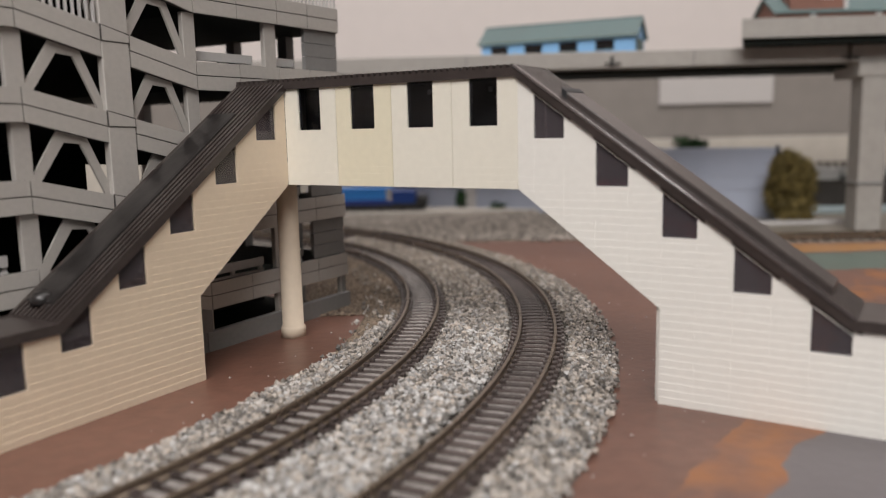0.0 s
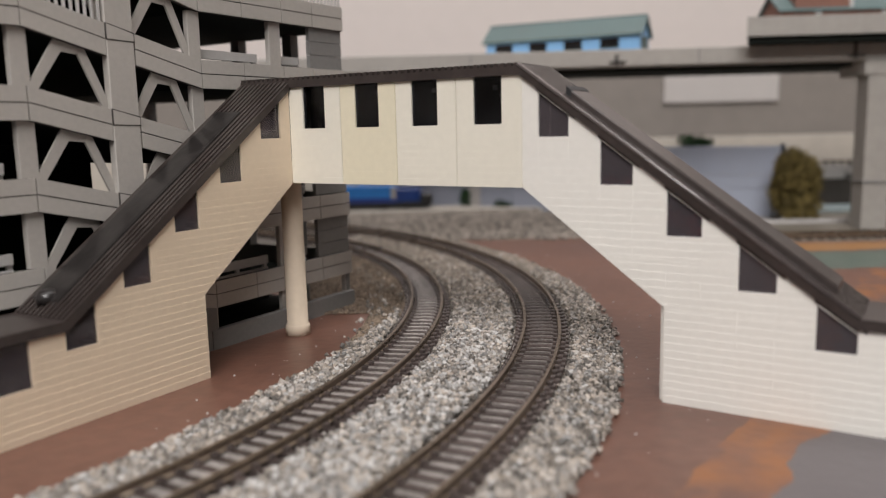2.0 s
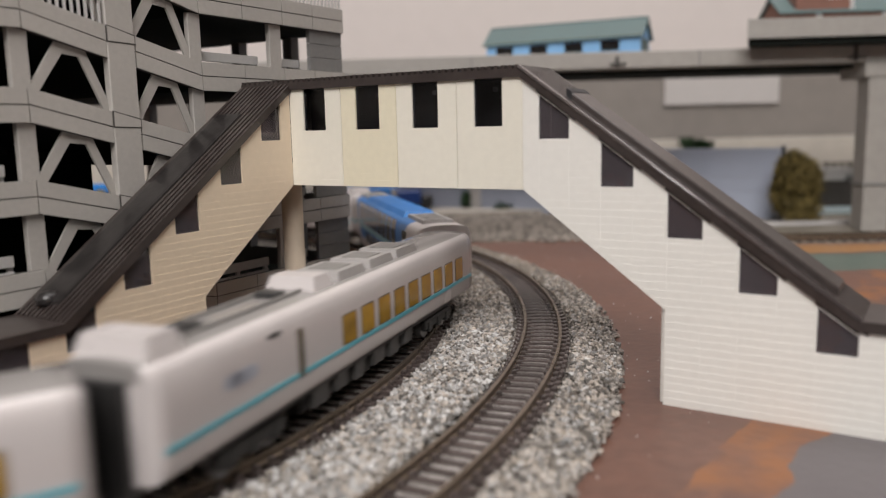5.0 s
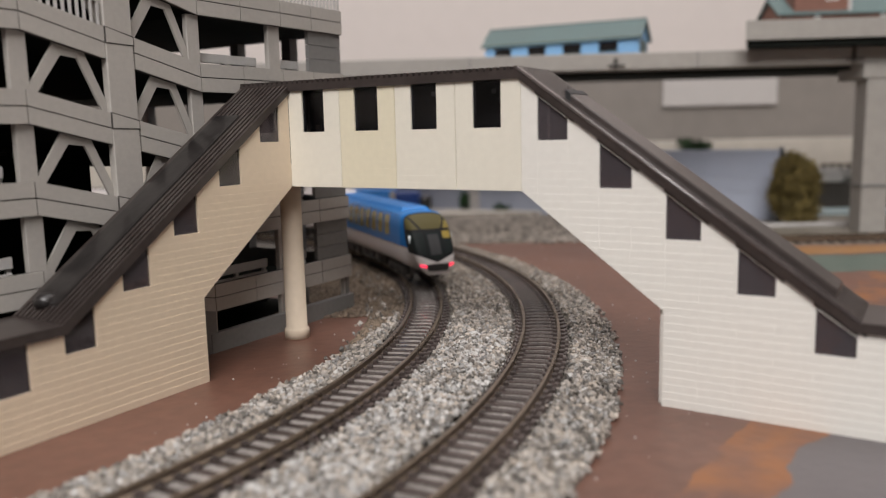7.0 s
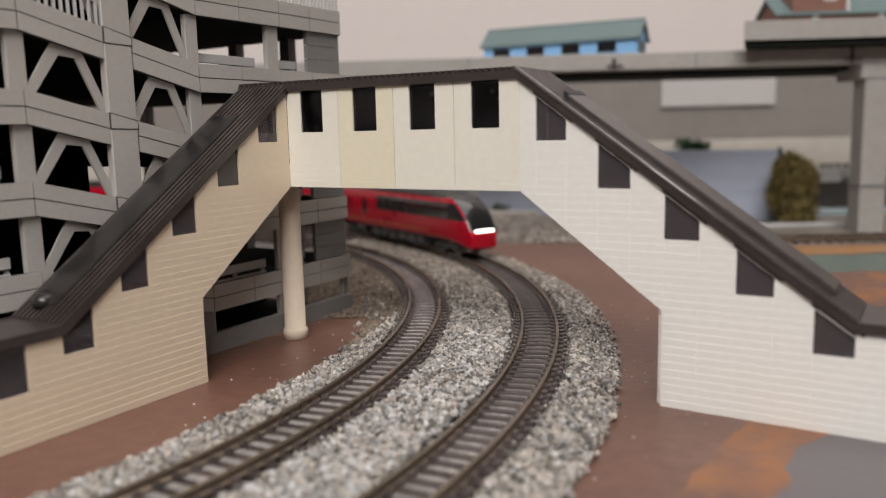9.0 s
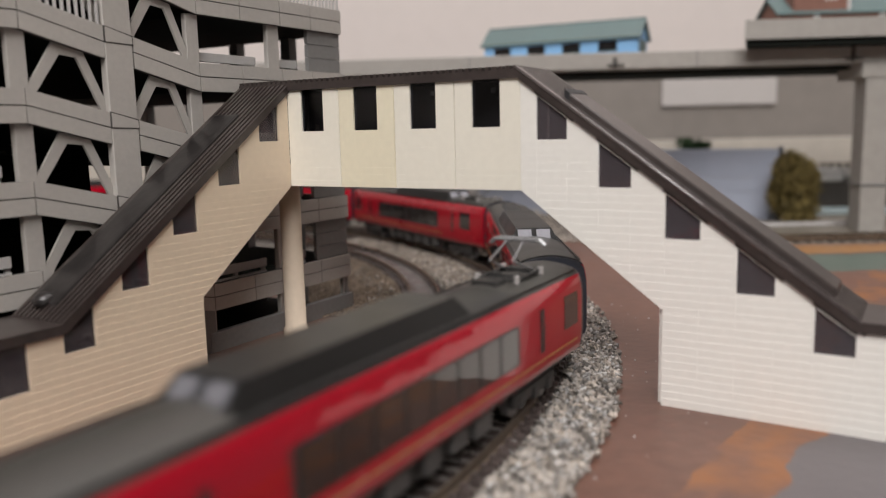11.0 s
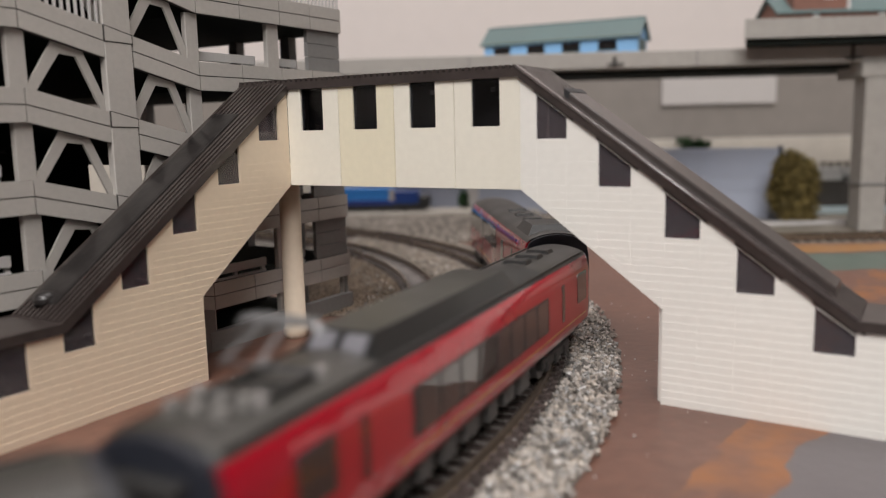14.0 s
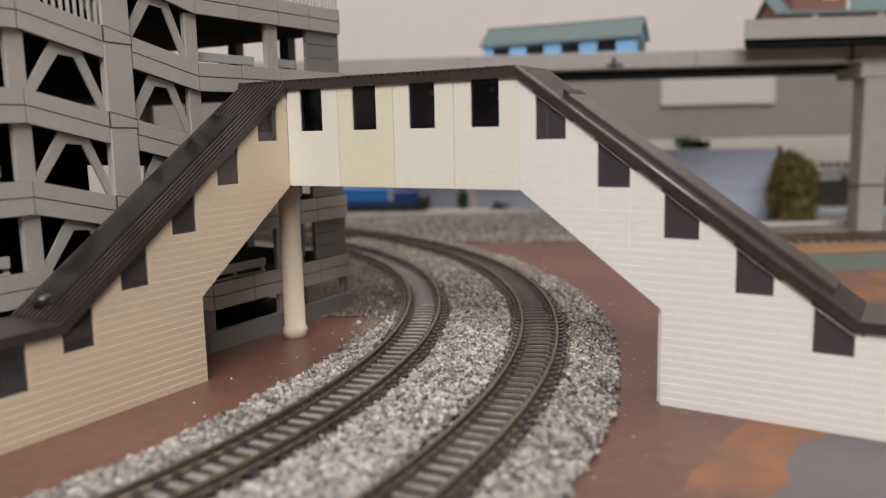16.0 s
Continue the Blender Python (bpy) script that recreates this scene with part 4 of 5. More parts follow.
def backdrop():
    # Added board whose grey stands for the far wall in the viaduct's shade.
    tagged(mesh_object("backdrop", box(B(), -500, 800, 668, 676, 0, 99), M_SHADED_WALL), "grey-beige board added for the shaded wall behind the viaduct", "backboard", kind="structure")
    tagged(mesh_object("lower_board", box(B(), -500, 800, 652, 658, 0, 49, 0.4), M_LEDGE), "pale beige low board behind the fence", "backboard", kind="structure")
    # Pale sheet added to imitate a soft reflected glow.
    tagged(mesh_object("glow_sheet", box(B(), 183, 277, 664, 666, 77, 99), M_GLOW_SHEET), "pale sheet added for a soft reflected glow on the backboard", "paper")
    f = thing("fence", along(-70, 632, 0.904, -0.4275), "blue-grey flat model fence panels", "fence")
    for i in range(7):
        for z0, z1, y in ((0, 18.0, 0.0), (18.2, 26.8, -0.5), (27.0, 45.2, 0.0)):
            part("fence_panel", box(B(), i * 44.4, i * 44.4 + 44.3, y, 1.6, z0, z1, 0.25), M_FENCE, f)
    part("fence_post", box(B(), 310.9, 313.4, -0.6, 2.2, 0, 46.5, 0.2), M_FENCE_DARK, f, "dark fence post")
    part("fence_gate_post", box(B(), 98, 107, -1.5, 0, 0, 45.0, 0.2), M_PALE, f, "pale square post")
    sh = thing("shed", along(258, 560, 1, -0.05), "dim grey model shed with a white panel over a dark front", "shed")
    part("wall", box(B(), 0, 70, 2, 30, 0, 27.5, 0.2), M_CONC_DARK, sh)
    # Dark sheet laid on the wall: the shadowy area here, put in as colour.
    part("opening", box(B(), 4, 60, 0.5, 2.2, 0, 19.5, 0.1), M_DARKBROWN, sh, "dark brown sheet for the shadow on the shed front")
    part("fascia_panel", box(B(), 3, 24, -0.5, 2.2, 19.6, 28.5, 0.3), M_WHITE_PLASTIC, sh, "white upper panel")
    part("fascia_panel", box(B(), 25, 64, -0.2, 2.2, 22.5, 28.0, 0.3), M_PALE, sh, "grey upper panel")
    for i in range(4):
        part("roof_knob", tube(B(), ((12 + i * 5.4, 3, 28.0), (12 + i * 5.4, 3, 31.6)), 2.1, 8, r2=1.3), M_DARKBROWN, sh)
    part("roof_rail", box(B(), 9, 32, 2.6, 3.4, 31.4, 32.4, 0.1), M_DARKBROWN, sh, "thin dark roof rail")
    part("apron", box(B(), -10, 60, -40, -2, 0.1, 1.6, 0.2), M_APRON, sh, "pale teal apron")
    tagged(mesh_object("retaining_ledge", box(B(), 110, 245, 468, 472, 0, 2.4, 0.3), M_PALE), "low pale concrete ledge along the far line", "ledge", kind="structure")
    tagged(mesh_object("far_kerb", box(B(), -300, 110, 566, 596, 0, 3.0, 0.5), M_LEDGE), "pale raised track bed of the far line", "track bed", kind="structure")


M_DARKBROWN = mat("dark_brown_shade", (0.07, 0.06, 0.052), 0.8, vary=0.3, grain=120, blotch=20, bump=0)
M_APRON = mat("pale_teal_apron", (0.26, 0.32, 0.33), 0.7, vary=0.1)
M_LEDGE = mat("beige_board", (0.46, 0.42, 0.37), 0.8, vary=0.12, grain=90, blotch=9, bump=0.1)
M_GLOW_SHEET = mat("reflected_glow_white", (0.50, 0.47, 0.455), 0.8, vary=0.04, bump=0)
M_FENCE_DARK = mat("dark_post", (0.05, 0.06, 0.085), 0.6)
backdrop()


def far_gravel():
    rng = np.random.default_rng(11)
    n = 9000
    x, y = rng.uniform(-110, 125, n), rng.uniform(418, 560, n)
    r = np.hypot(x - CX, y - CY)
    keep = (r > 306) & (y > 424 + 5 * np.sin(x / 17) + 3 * np.sin(x / 5))
    x, y = x[keep], y[keep]
    n = len(x)
    base = np.array([(1, 0, 0), (-1, 0, 0), (0, 1, 0), (0, -1, 0), (0, 0, 1), (0, 0, -1)], float)
    tri = np.array([(0, 2, 4), (2, 1, 4), (1, 3, 4), (3, 0, 4), (2, 0, 5), (1, 2, 5), (3, 1, 5), (0, 3, 5)])
    pts = base[None] * rng.uniform(0.7, 1.8, (n, 1, 1)) * rng.uniform(0.5, 1.2, (n, 6, 1)) + rng.normal(0, 0.2, (n, 6, 3))
    pts += np.stack([x, y, rng.uniform(0.2, 0.9, n)], -1)[:, None]
    me = bpy.data.meshes.new("gravel")
    me.from_pydata((pts.reshape(-1, 3) * MM).tolist(), [], (tri[None] + np.arange(n)[:, None, None] * 6).reshape(-1, 3).tolist())
    me.materials.append(M_GRAVEL)
    tagged(new("gravel", me), "coarse grey-beige gravel beyond the curve", "gravel", kind="stuff")
    # grit strewn on the bare board
    n = 90
    a, r = rng.uniform(-0.66, 0.5, n), np.where(rng.random(n) < 0.6, 304 + rng.exponential(7, n), 220 - rng.exponential(7, n))
    pts = base[None] * rng.uniform(0.16, 0.36, (n, 1, 1)) * rng.uniform(0.6, 1.2, (n, 6, 1))
    pts += np.stack([CX + r * np.cos(a), CY + r * np.sin(a), np.full(n, 0.2)], -1)[:, None]
    me = bpy.data.meshes.new("grit")
    me.from_pydata((pts.reshape(-1, 3) * MM).tolist(), [], (tri[None] + np.arange(n)[:, None, None] * 6).reshape(-1, 3).tolist())
    me.materials.append(M_PALE)
    tagged(new("grit", me), "pale stray grit on the brown board", "grit", kind="stuff")


far_gravel()


def far_line():
    tr = thing("railway_track", pose(0, 0, 0), "straight far model track with dull rails", "track", kind="structure")
    for y in (404.5, 414.5):
        part("rail", box(B(), 95, 420, y - 0.5, y + 0.5, 0.6, 3.0, 0.1), M_RAIL, tr)
    first = part("sleeper", box(B(), -1.3, 1.3, 401, 418, 0.0, 0.9, 0.1), M_SLEEPER, tr)
    first.location.x = 0.1
    for i in range(50):
        ob = first.copy()
        scene.collection.objects.link(ob)
        ob.location.x = 0.1 + 0.0058 * (i + 1)


far_line()


def diesel_loco():
    lo = thing("diesel_locomotive", along(-95, 584, 1, -0.06, 3.0), "parked bright blue model diesel locomotive with a pale band", "locomotive")
    body = part("body", box(B(), 0, 60, -8, 8, 5.5, 17.5, 0.8), mat("loco_blue", (0.03, 0.20, 0.58), 0.35), lo)
    part("cab", box(B(), 60, 78, -8, 8, 5.5, 15.0, 0.8), mat("loco_dark_blue", (0.015, 0.05, 0.22), 0.35), lo)
    part("band", box(B(), -0.1, 60.1, -8.2, 8.2, 5.0, 8.6, 0.2), mat("loco_navy", (0.012, 0.035, 0.20), 0.4), body, "navy lower band")
    part("marker", box(B(), 57, 60.4, -8.4, -8.0, 8, 16.5, 0.1), M_LEDGE, body, "pale upright band")
    part("underframe", box(B(), 0, 84, -7, 7, 1.0, 5.4, 0.4), M_BLACKPART, lo)
    part("nose", box(B(), 78, 86, -7, 7, 2.5, 11.0, 1.2), M_BLACKPART, lo, "black buffer nose")
    for x in (10, 24, 52, 68):
        bm = B()
        for s in (-5, 5):
            tube(bm, ((x, s - 0.8, 2.8), (x, s + 0.8, 2.8)), 2.8, 12)
        part("wheelset", bm, M_BLACKPART, lo)


diesel_loco()


def clump(name, x, y, z, rx, ry, rz, n, size, material, label, seed, slim=0.3):
    rng = random.Random(seed)
    bm = B()
    lobes = [(Vector((rng.uniform(-0.5, 0.5), rng.uniform(-0.5, 0.5), rng.uniform(-0.55, 0.5))), rng.uniform(0.38, 0.62)) for _ in range(9)]
    for i in range(n):
        o, r = lobes[rng.randrange(9)]
        p = Vector((rng.gauss(0, 1), rng.gauss(0, 1), rng.gauss(0, 1))).normalized() * r * rng.uniform(0.55, 1.05) + o
        c = Vector((x + p.x * rx, y + p.y * ry, max(0.4, z + p.z * rz)))
        d = Vector((rng.gauss(0, 1), rng.gauss(0, 1), rng.gauss(-0.6, 1))).normalized() * size * rng.uniform(0.6, 1.4)
        e = d.cross(Vector((rng.gauss(0, 1), rng.gauss(0, 1), rng.gauss(0, 1)))).normalized() * size * slim
        v = [bm.verts.new(c + k) for k in (-d, e, d, -e)]
        bm.faces.new(v)
    bu = thing(name, pose(0, 0, 0), label, "bush")
    part("foliage", bm, material, bu)
    part("stem", tube(B(), ((x, y, 0), (x, y, max(3, z))), 1.2, 6, r2=0.6), M_ROOF, bu)
    return bu


clump("bush", 213.5, 482, 21, 18, 13, 23, 9000, 4.2, M_BUSH, "olive-brown model bush of shaggy foliage by the fence", 3, 0.13)
clump("shrub", 175, 555, 46, 13, 6, 7, 500, 2.4, M_GREEN, "dark green model shrub rising behind the fence", 4)
clump("shrub", 44, 578, 3, 9, 4, 5, 240, 2.0, M_GREEN, "small dark green model shrub by the fence", 5)
clump("shrub", 16, 588, 9, 4, 3, 9, 240, 2.0, M_GREEN, "narrow dark green model shrub by the fence post", 6)


# ---- trains ----
CAR_BLUE, CAR_RED = 141.0, 138.5


SEC_BLUE = [(0.80, 0.0), (0.95, 0.02), (0.985, 0.06), (1.0, 0.2), (1.0, 0.52), (0.99, 0.68), (0.97, 0.79), (0.935, 0.875), (0.88, 0.925), (0.79, 0.955), (0.6, 0.98), (0.3, 0.995), (0.0, 1.0)]
SEC_RED = [(0.84, 0.0), (0.955, 0.03), (0.985, 0.10), (1.0, 0.25), (1.0, 0.48), (0.99, 0.66), (0.975, 0.74), (0.925, 0.84), (0.885, 0.885), (0.80, 0.92), (0.68, 0.945), (0.5, 0.97), (0.27, 0.99), (0.0, 1.0)]


def car_body(bm, half, stations, section, roof_z=99.0, nose_x=999.0, chin=0.0):
    """A lofted car body; stations are (x, half width factor, floor, roof height); chin rounds the foot of the nose."""
    rings = []
    for x, wf, z0, zt in stations:
        h = zt - z0
        cut = chin * max(0.0, min(1.0, (x - 58) / 9))
        sec = [(w * wf * half * (1 - cut * max(0.0, 1 - k / 0.42) ** 1.6), z0 + k * h) for w, k in section]
        full = sec + [(-w, z) for w, z in sec[-2::-1]]
        rings.append([bm.verts.new((x, w, z)) for w, z in full])
    n = len(rings[0])
    for a, b in zip(rings, rings[1:]):
        for i in range(n):
            j = (i + 1) % n
            f = bm.faces.new((a[i], a[j], b[j], b[i]))
            f.smooth = True
            c = f.calc_center_median()
            f.material_index = 1 if c.z > roof_z or (c.x > nose_x and c.z > 7.5) else 0
    for r in (rings[0], rings[-1]):
        bm.faces.new(r)
    return bm


def smooth_nose(keys, n=26):
    """Stations between the given ones, on a smooth line through them."""
    out = []
    for i in range(n + 1):
        f = i / n * (len(keys) - 1)
        k = min(int(f), len(keys) - 2)
        t = f - k
        p = [keys[max(0, k - 1)], keys[k], keys[k + 1], keys[min(len(keys) - 1, k + 2)]]
        out.append(tuple(0.5 * (2 * b + (c - a) * t + (2 * a - 5 * b + 4 * c - d) * t * t + (3 * b - a - 3 * c + d) * t ** 3) for a, b, c, d in zip(*p)))
    return out


def bogie(parent, x):
    bm = B()
    for y in (-6.4, 6.4):
        box(bm, x - 10.5, x + 10.5, y - 0.8, y + 0.8, 2.6, 5.2, 0.3)
        for o in (-7, 0, 7):
            box(bm, x + o - 1.4, x + o + 1.4, y - 1.2, y + 1.2, 1.9, 4.6, 0.3)
    b = part("bogie", bm, M_BLACKPART, parent, "black bogie frame")
    for o in (-7, 7):
        bm = B()
        for y in (-4.6, 4.6):
            tube(bm, ((x + o, y - 0.9, 2.9), (x + o, y + 0.9, 2.9)), 2.9, 14)
        tube(bm, ((x + o, -4.6, 2.9), (x + o, 4.6, 2.9)), 0.5, 6)
        part("wheelset", bm, M_METAL, b, "dull metal wheelset")


def pantograph(parent, x, z, folded=False):
    k = 0.25 if folded else 0.85
    bm = B()
    for y in (-4.0, 4.0):
        box(bm, x - 6.0, x + 6.0, y - 0.35, y + 0.35, z - 0.1, z + 0.7, 0.1)
    for o in (-6.0, 0.0, 6.0):
        box(bm, x + o - 0.35, x + o + 0.35, -4.2, 4.2, z - 0.1, z + 0.65, 0.1)
    pan = part("pantograph", bm, M_BLACKPART, parent, "grey metal pantograph on a black base frame")
    knee, top = z + 0.8 + 3.4 * k, z + 1.2 + 6.8 * k
    for y in (-3.6, 3.6):
        part("lower_arm", tube(B(), ((x - 5, y, z + 0.4), (x + 4, y * 0.7, knee)), 0.28, 6), M_METAL, pan)
        part("upper_arm", tube(B(), ((x + 4, y * 0.7, knee), (x - 3, y * 0.5, top)), 0.25, 6), M_METAL, pan)
    for o in (-3.0, -5.0):
        part("contact_strip", tube(B(), ((x + o, -5.0, top + 0.2), (x + o, 5.0, top + 0.2)), 0.42, 6), M_METAL, pan)
    for s in (-1, 1):
        part("horn", tube(B(), ((x - 4, s * 5.0, top + 0.2), (x - 4, s * 6.3, top - 0.6 - 0.4 * k)), 0.5, 6), M_METAL, pan)
    for o in (-6, 6):
        for y in (-4.4, 4.4):
            part("insulator", tube(B(), ((x + o, y, z - 0.6), (x + o, y, z + 1.2)), 0.65, 8), M_ROOFLIGHT, pan)


M_UNDERGREY = mat("dark_grey_underfloor", (0.075, 0.072, 0.07), 0.55, vary=0.3)


def car_common(car, CAR, lead):
    bogie(car, -46.5)
    bogie(car, 46.5)
    bm = B()
    for x0, x1, d in ((-28, -14, 5.6), (-11, 3, 6.2), (7, 14, 5.2), (17, 30, 6.0)):
        box(bm, x0, x1, -d, d, 1.8, 6.6, 0.4)
    part("underfloor_gear", bm, M_BLACKPART, car)
    for i in range(6):
        x = -26 + i * 9.4
        part("equipment_box", box(B(), x, x + 6.2 - (i % 3), -7.6, 7.6, 2.4 + 0.5 * (i % 2), 6.9, 0.3), M_UNDERGREY, car, "dark grey underfloor equipment box")
    part("floor_pan", box(B(), -62, 58, -7.4, 7.4, 5.9, 7.2, 0.2), M_BLACKPART, car)
    part("coupler", box(B(), -CAR / 2 - 3.9, -CAR / 2 + 2, -1.2, 1.2, 3.0, 5.0, 0.2), M_BLACKPART, car)
    if not lead:
        part("gangway", box(B(), CAR / 2 - 0.5, CAR / 2 + 3.3, -4.6, 4.6, 5.0, 22.5, 0.3), M_BLACKPART, car)
    part("gangway", box(B(), -CAR / 2 - 3.3, -CAR / 2 + 0.5, -4.6, 4.6, 5.0, 22.5, 0.3), M_BLACKPART, car)


def side_windows(car, spans, z0, z1, shape, material, label="", name="window", proud=0.12, round_by=0.5):
    """Panes on both sides that follow the side wall's curve; shape is (section, half width, foot, height)."""
    section, half, foot, top = shape
    ks, ws = [k for _, k in section], [w for w, _ in section]

    def wall(z):
        return half * float(np.interp((z - foot) / (top - foot), ks, ws))
    zs = [z0, z0 + round_by * 0.35, z0 + round_by] + [z0 + (z1 - z0) * i / 5 for i in (1, 2, 3, 4)] + [z1 - round_by, z1 - round_by * 0.35, z1]
    zs = sorted(zs)
    for a, b in spans:
        for s in (-1, 1):
            bm = B()
            rows = []
            for z in zs:
                near = min(z - z0, z1 - z)
                cut = 0.0 if near >= round_by else round_by * (1 - math.sqrt(max(0.0, 1 - (1 - near / round_by) ** 2)))
                y = wall(z)
                rows.append([bm.verts.new((x, s * (y + d), z)) for x, d in ((a + cut, -0.25), (a + cut, proud), (b - cut, proud), (b - cut, -0.25))])
            for p, q in zip(rows, rows[1:]):
                for i in range(3):
                    bm.faces.new((p[i], p[i + 1], q[i + 1], q[i]))
            bm.faces.new(rows[0])
            bm.faces.new(rows[-1])
            part(name, bm, material, car, label)


HALF = 9.0


def plain_stations(CAR, foot, top, nose=None, more=0.0, skirt=None):
    """Stations along a car; skirt is (half length, foot) of a lower middle part."""
    xs = [(-CAR / 2 - more, 0.985), (-CAR / 2 + 1, 1.0)] + [(-CAR / 2 + 1 + i * 10, 1.0) for i in range(1, 11)]
    if not nose:
        xs += [(45, 1.0), (55, 1.0), (CAR / 2 - 1, 1.0), (CAR / 2 + more, 0.985)]
    st = [(x, w, foot, top) for x, w in xs]
    if skirt:
        reach, low = skirt
        st = [(x, w, f, t) for x, w, f, t in st if abs(abs(x) - reach) > 3]
        st += [(s * (reach + o), 1.0, foot if o > 0 else low, top) for s in (-1, 1) for o in (-1.6, 1.6)]
        st = sorted((x, w, low if abs(x) < reach else foot, t) for x, w, f, t in st)
    if nose:
        return st + smooth_nose([(x + CAR / 2 - 68, w, a, b) for x, w, a, b in nose])
    return st


BLUE_NOSE = [(46, 1.0, 7.0, 26.4), (52, 1.0, 6.8, 26.2), (56, 0.99, 6.3, 25.3), (59.5, 0.97, 5.4, 23.2), (62.5, 0.935, 4.6, 20.0), (65, 0.885, 4.0, 16.2), (66.8, 0.81, 3.6, 12.6), (67.7, 0.71, 3.6, 10.0), (68.2, 0.55, 4.2, 8.4)]
RED_NOSE = [(42, 1.0, 6.8, 28.3), (48, 1.0, 6.6, 28.0), (53, 0.985, 6.1, 26.6), (57, 0.965, 5.4, 24.0), (60.4, 0.93, 4.8, 20.8), (63, 0.88, 4.4, 17.2), (65, 0.81, 4.2, 13.8), (66.2, 0.72, 4.3, 11.4), (66.7, 0.58, 4.9, 10.2)]


def roof_block(bm, x0, x1, half, z0, z1, cham):
    """A roof unit with sloping ends and shoulders."""
    lo = [(x0, -half), (x1, -half), (x1, half), (x0, half)]
    hi = [(x0 + cham, -half + cham * 0.6), (x1 - cham, -half + cham * 0.6), (x1 - cham, half - cham * 0.6), (x0 + cham, half - cham * 0.6)]
    hexa(bm, [(x, y, z0) for x, y in lo] + [(x, y, z1) for x, y in hi])
    return bm


def blue_car(kind, end="tail"):
    """kind: lead, white, pantograph or deck (two floors of windows)."""
    lead = kind == "lead"
    label = {"lead": "white and blue streamlined express end car with amber windows", "white": "white express train car with amber windows and turquoise stripe",
             "pantograph": "white express train car with roof pantographs and turquoise stripe", "deck": "blue and white two-level express car with large smoky windows"}[kind]
    car = thing("train_car", pose(0, 0, 0), label, "train car", "white and blue express train")
    paint = {"lead": L_BLUE_LEAD, "deck": L_BLUE_DECK}.get(kind, L_BLUE_MID)
    foot, top = {"lead": (7.0, 26.4), "deck": (8.4, 26.4)}.get(kind, (7.2, 25.2))
    shape = (SEC_BLUE, HALF, foot, top)
    stations = plain_stations(CAR_BLUE, foot, top, BLUE_NOSE if lead else None, 2.2, (44.5, 5.2) if kind == "deck" else None)
    part("body", car_body(B(), HALF, stations, SEC_BLUE, 99.0, 56.0 if lead else 999.0, 0.55 if lead else 0.0), [paint, L_BLUE_NOSE] if lead else paint, car)
    car_common(car, CAR_BLUE, lead)
    if lead:
        side_windows(car, [(-27.3 + i * 8.12, -20.9 + i * 8.12) for i in range(9)], 16.1, 24.4, shape, M_TRAIN_NAVY, "dark blue window rim", "window_rim", 0.08, 0.9)
        side_windows(car, [(-27.0 + i * 8.12, -21.2 + i * 8.12) for i in range(9)], 16.4, 24.1, shape, M_OLIVE, proud=0.16, round_by=0.8)
        side_windows(car, [(-44, 52)], 24.75, 25.15, shape, M_TRAIN_NAVY, "dark blue groove under the roof", "groove", 0.05, 0.1)
        part("roof_fairing", roof_block(B(), -66, -45, 6.8, 25.2, 28.0, 2.4), M_TRAIN_WHITE, car, "white sloping roof fairing")
        part("roof_spine", roof_block(B(), -42, 51, 6.4, 25.3, 27.3, 2.8), M_TRAIN_BLUE, car, "long blue raised roof panel")
        side_windows(car, [(-54.2, -52.4)], 11.6, 21.2, shape, M_SMOKE, "narrow grey door window", "door_window")
        side_windows(car, [(-69.6, -42)], 12.1, 13.1, shape, M_TEALLINE, "turquoise stripe", "stripe", round_by=0.2)
        side_windows(car, [(-47.5, -44.5)], 21.8, 22.6, shape, M_BLACKPART, "small dark vent", "vent", round_by=0.2)
        for s in (-1, 1):
            bm = B()
            hexa(bm, [(66.6, s * 4.4, 6.7), (71.0, s * 4.4, 6.7), (71.0, s * 4.4, 7.6), (66.6, s * 4.4, 7.6), (65.4, s * 6.7, 7.3), (70.2, s * 6.7, 7.3), (70.2, s * 6.7, 8.1), (65.4, s * 6.7, 8.1)])
            part("tail_light", bm, M_TAIL if end == "tail" else M_METAL, car, "red slanted tail light" if end == "tail" else "unlit grey lamp")
            part("marker_light", box(B(), 61.2, 64.4, s * 8.2 - 0.25, s * 8.2 + 0.25, 13.4, 18.2, 0.1), M_PAPERLIGHT, car, "white upright marker light")
        bm = B()
        prism(bm, [(-4.5, 7.8), (4.5, 7.8), (3.8, 5.4), (-3.8, 5.4)], 68.0, 71.2)
        bmesh.ops.transform(bm, matrix=Matrix(((0, 1, 0, 0), (1, 0, 0, 0), (0, 0, 1, 0), (0, 0, 0, 1))), verts=bm.verts)
        part("coupler_recess", bm, M_BLACKPART, car, "black coupler recess")
        part("front_coupler", box(B(), 62.0, 69.5, -1.3, 1.3, 2.6, 4.4, 0.3), M_BLACKPART, car)
    elif kind == "deck":
        side_windows(car, [(-37.8 + i * 9.35, -29.7 + i * 9.35) for i in range(9)], 15.6, 24.9, shape, M_TRAIN_NAVY, "dark blue window rim", "window_rim", 0.06, 1.2)
        side_windows(car, [(-37.5 + i * 9.35, -30.1 + i * 9.35) for i in range(9)], 15.9, 24.6, shape, M_SMOKE, proud=0.14, round_by=1.1)
        side_windows(car, [(-27.1 + i * 9.4, -19.7 + i * 9.4) for i in range(6)], 8.7, 13.0, (SEC_BLUE, HALF, 5.2, 26.4), M_SMOKE, proud=0.14, round_by=0.9)
        side_windows(car, [(49.0, 55.5), (-55.5, -49.0)], 14.2, 22.6, shape, M_SMOKE, proud=0.14, round_by=0.5)
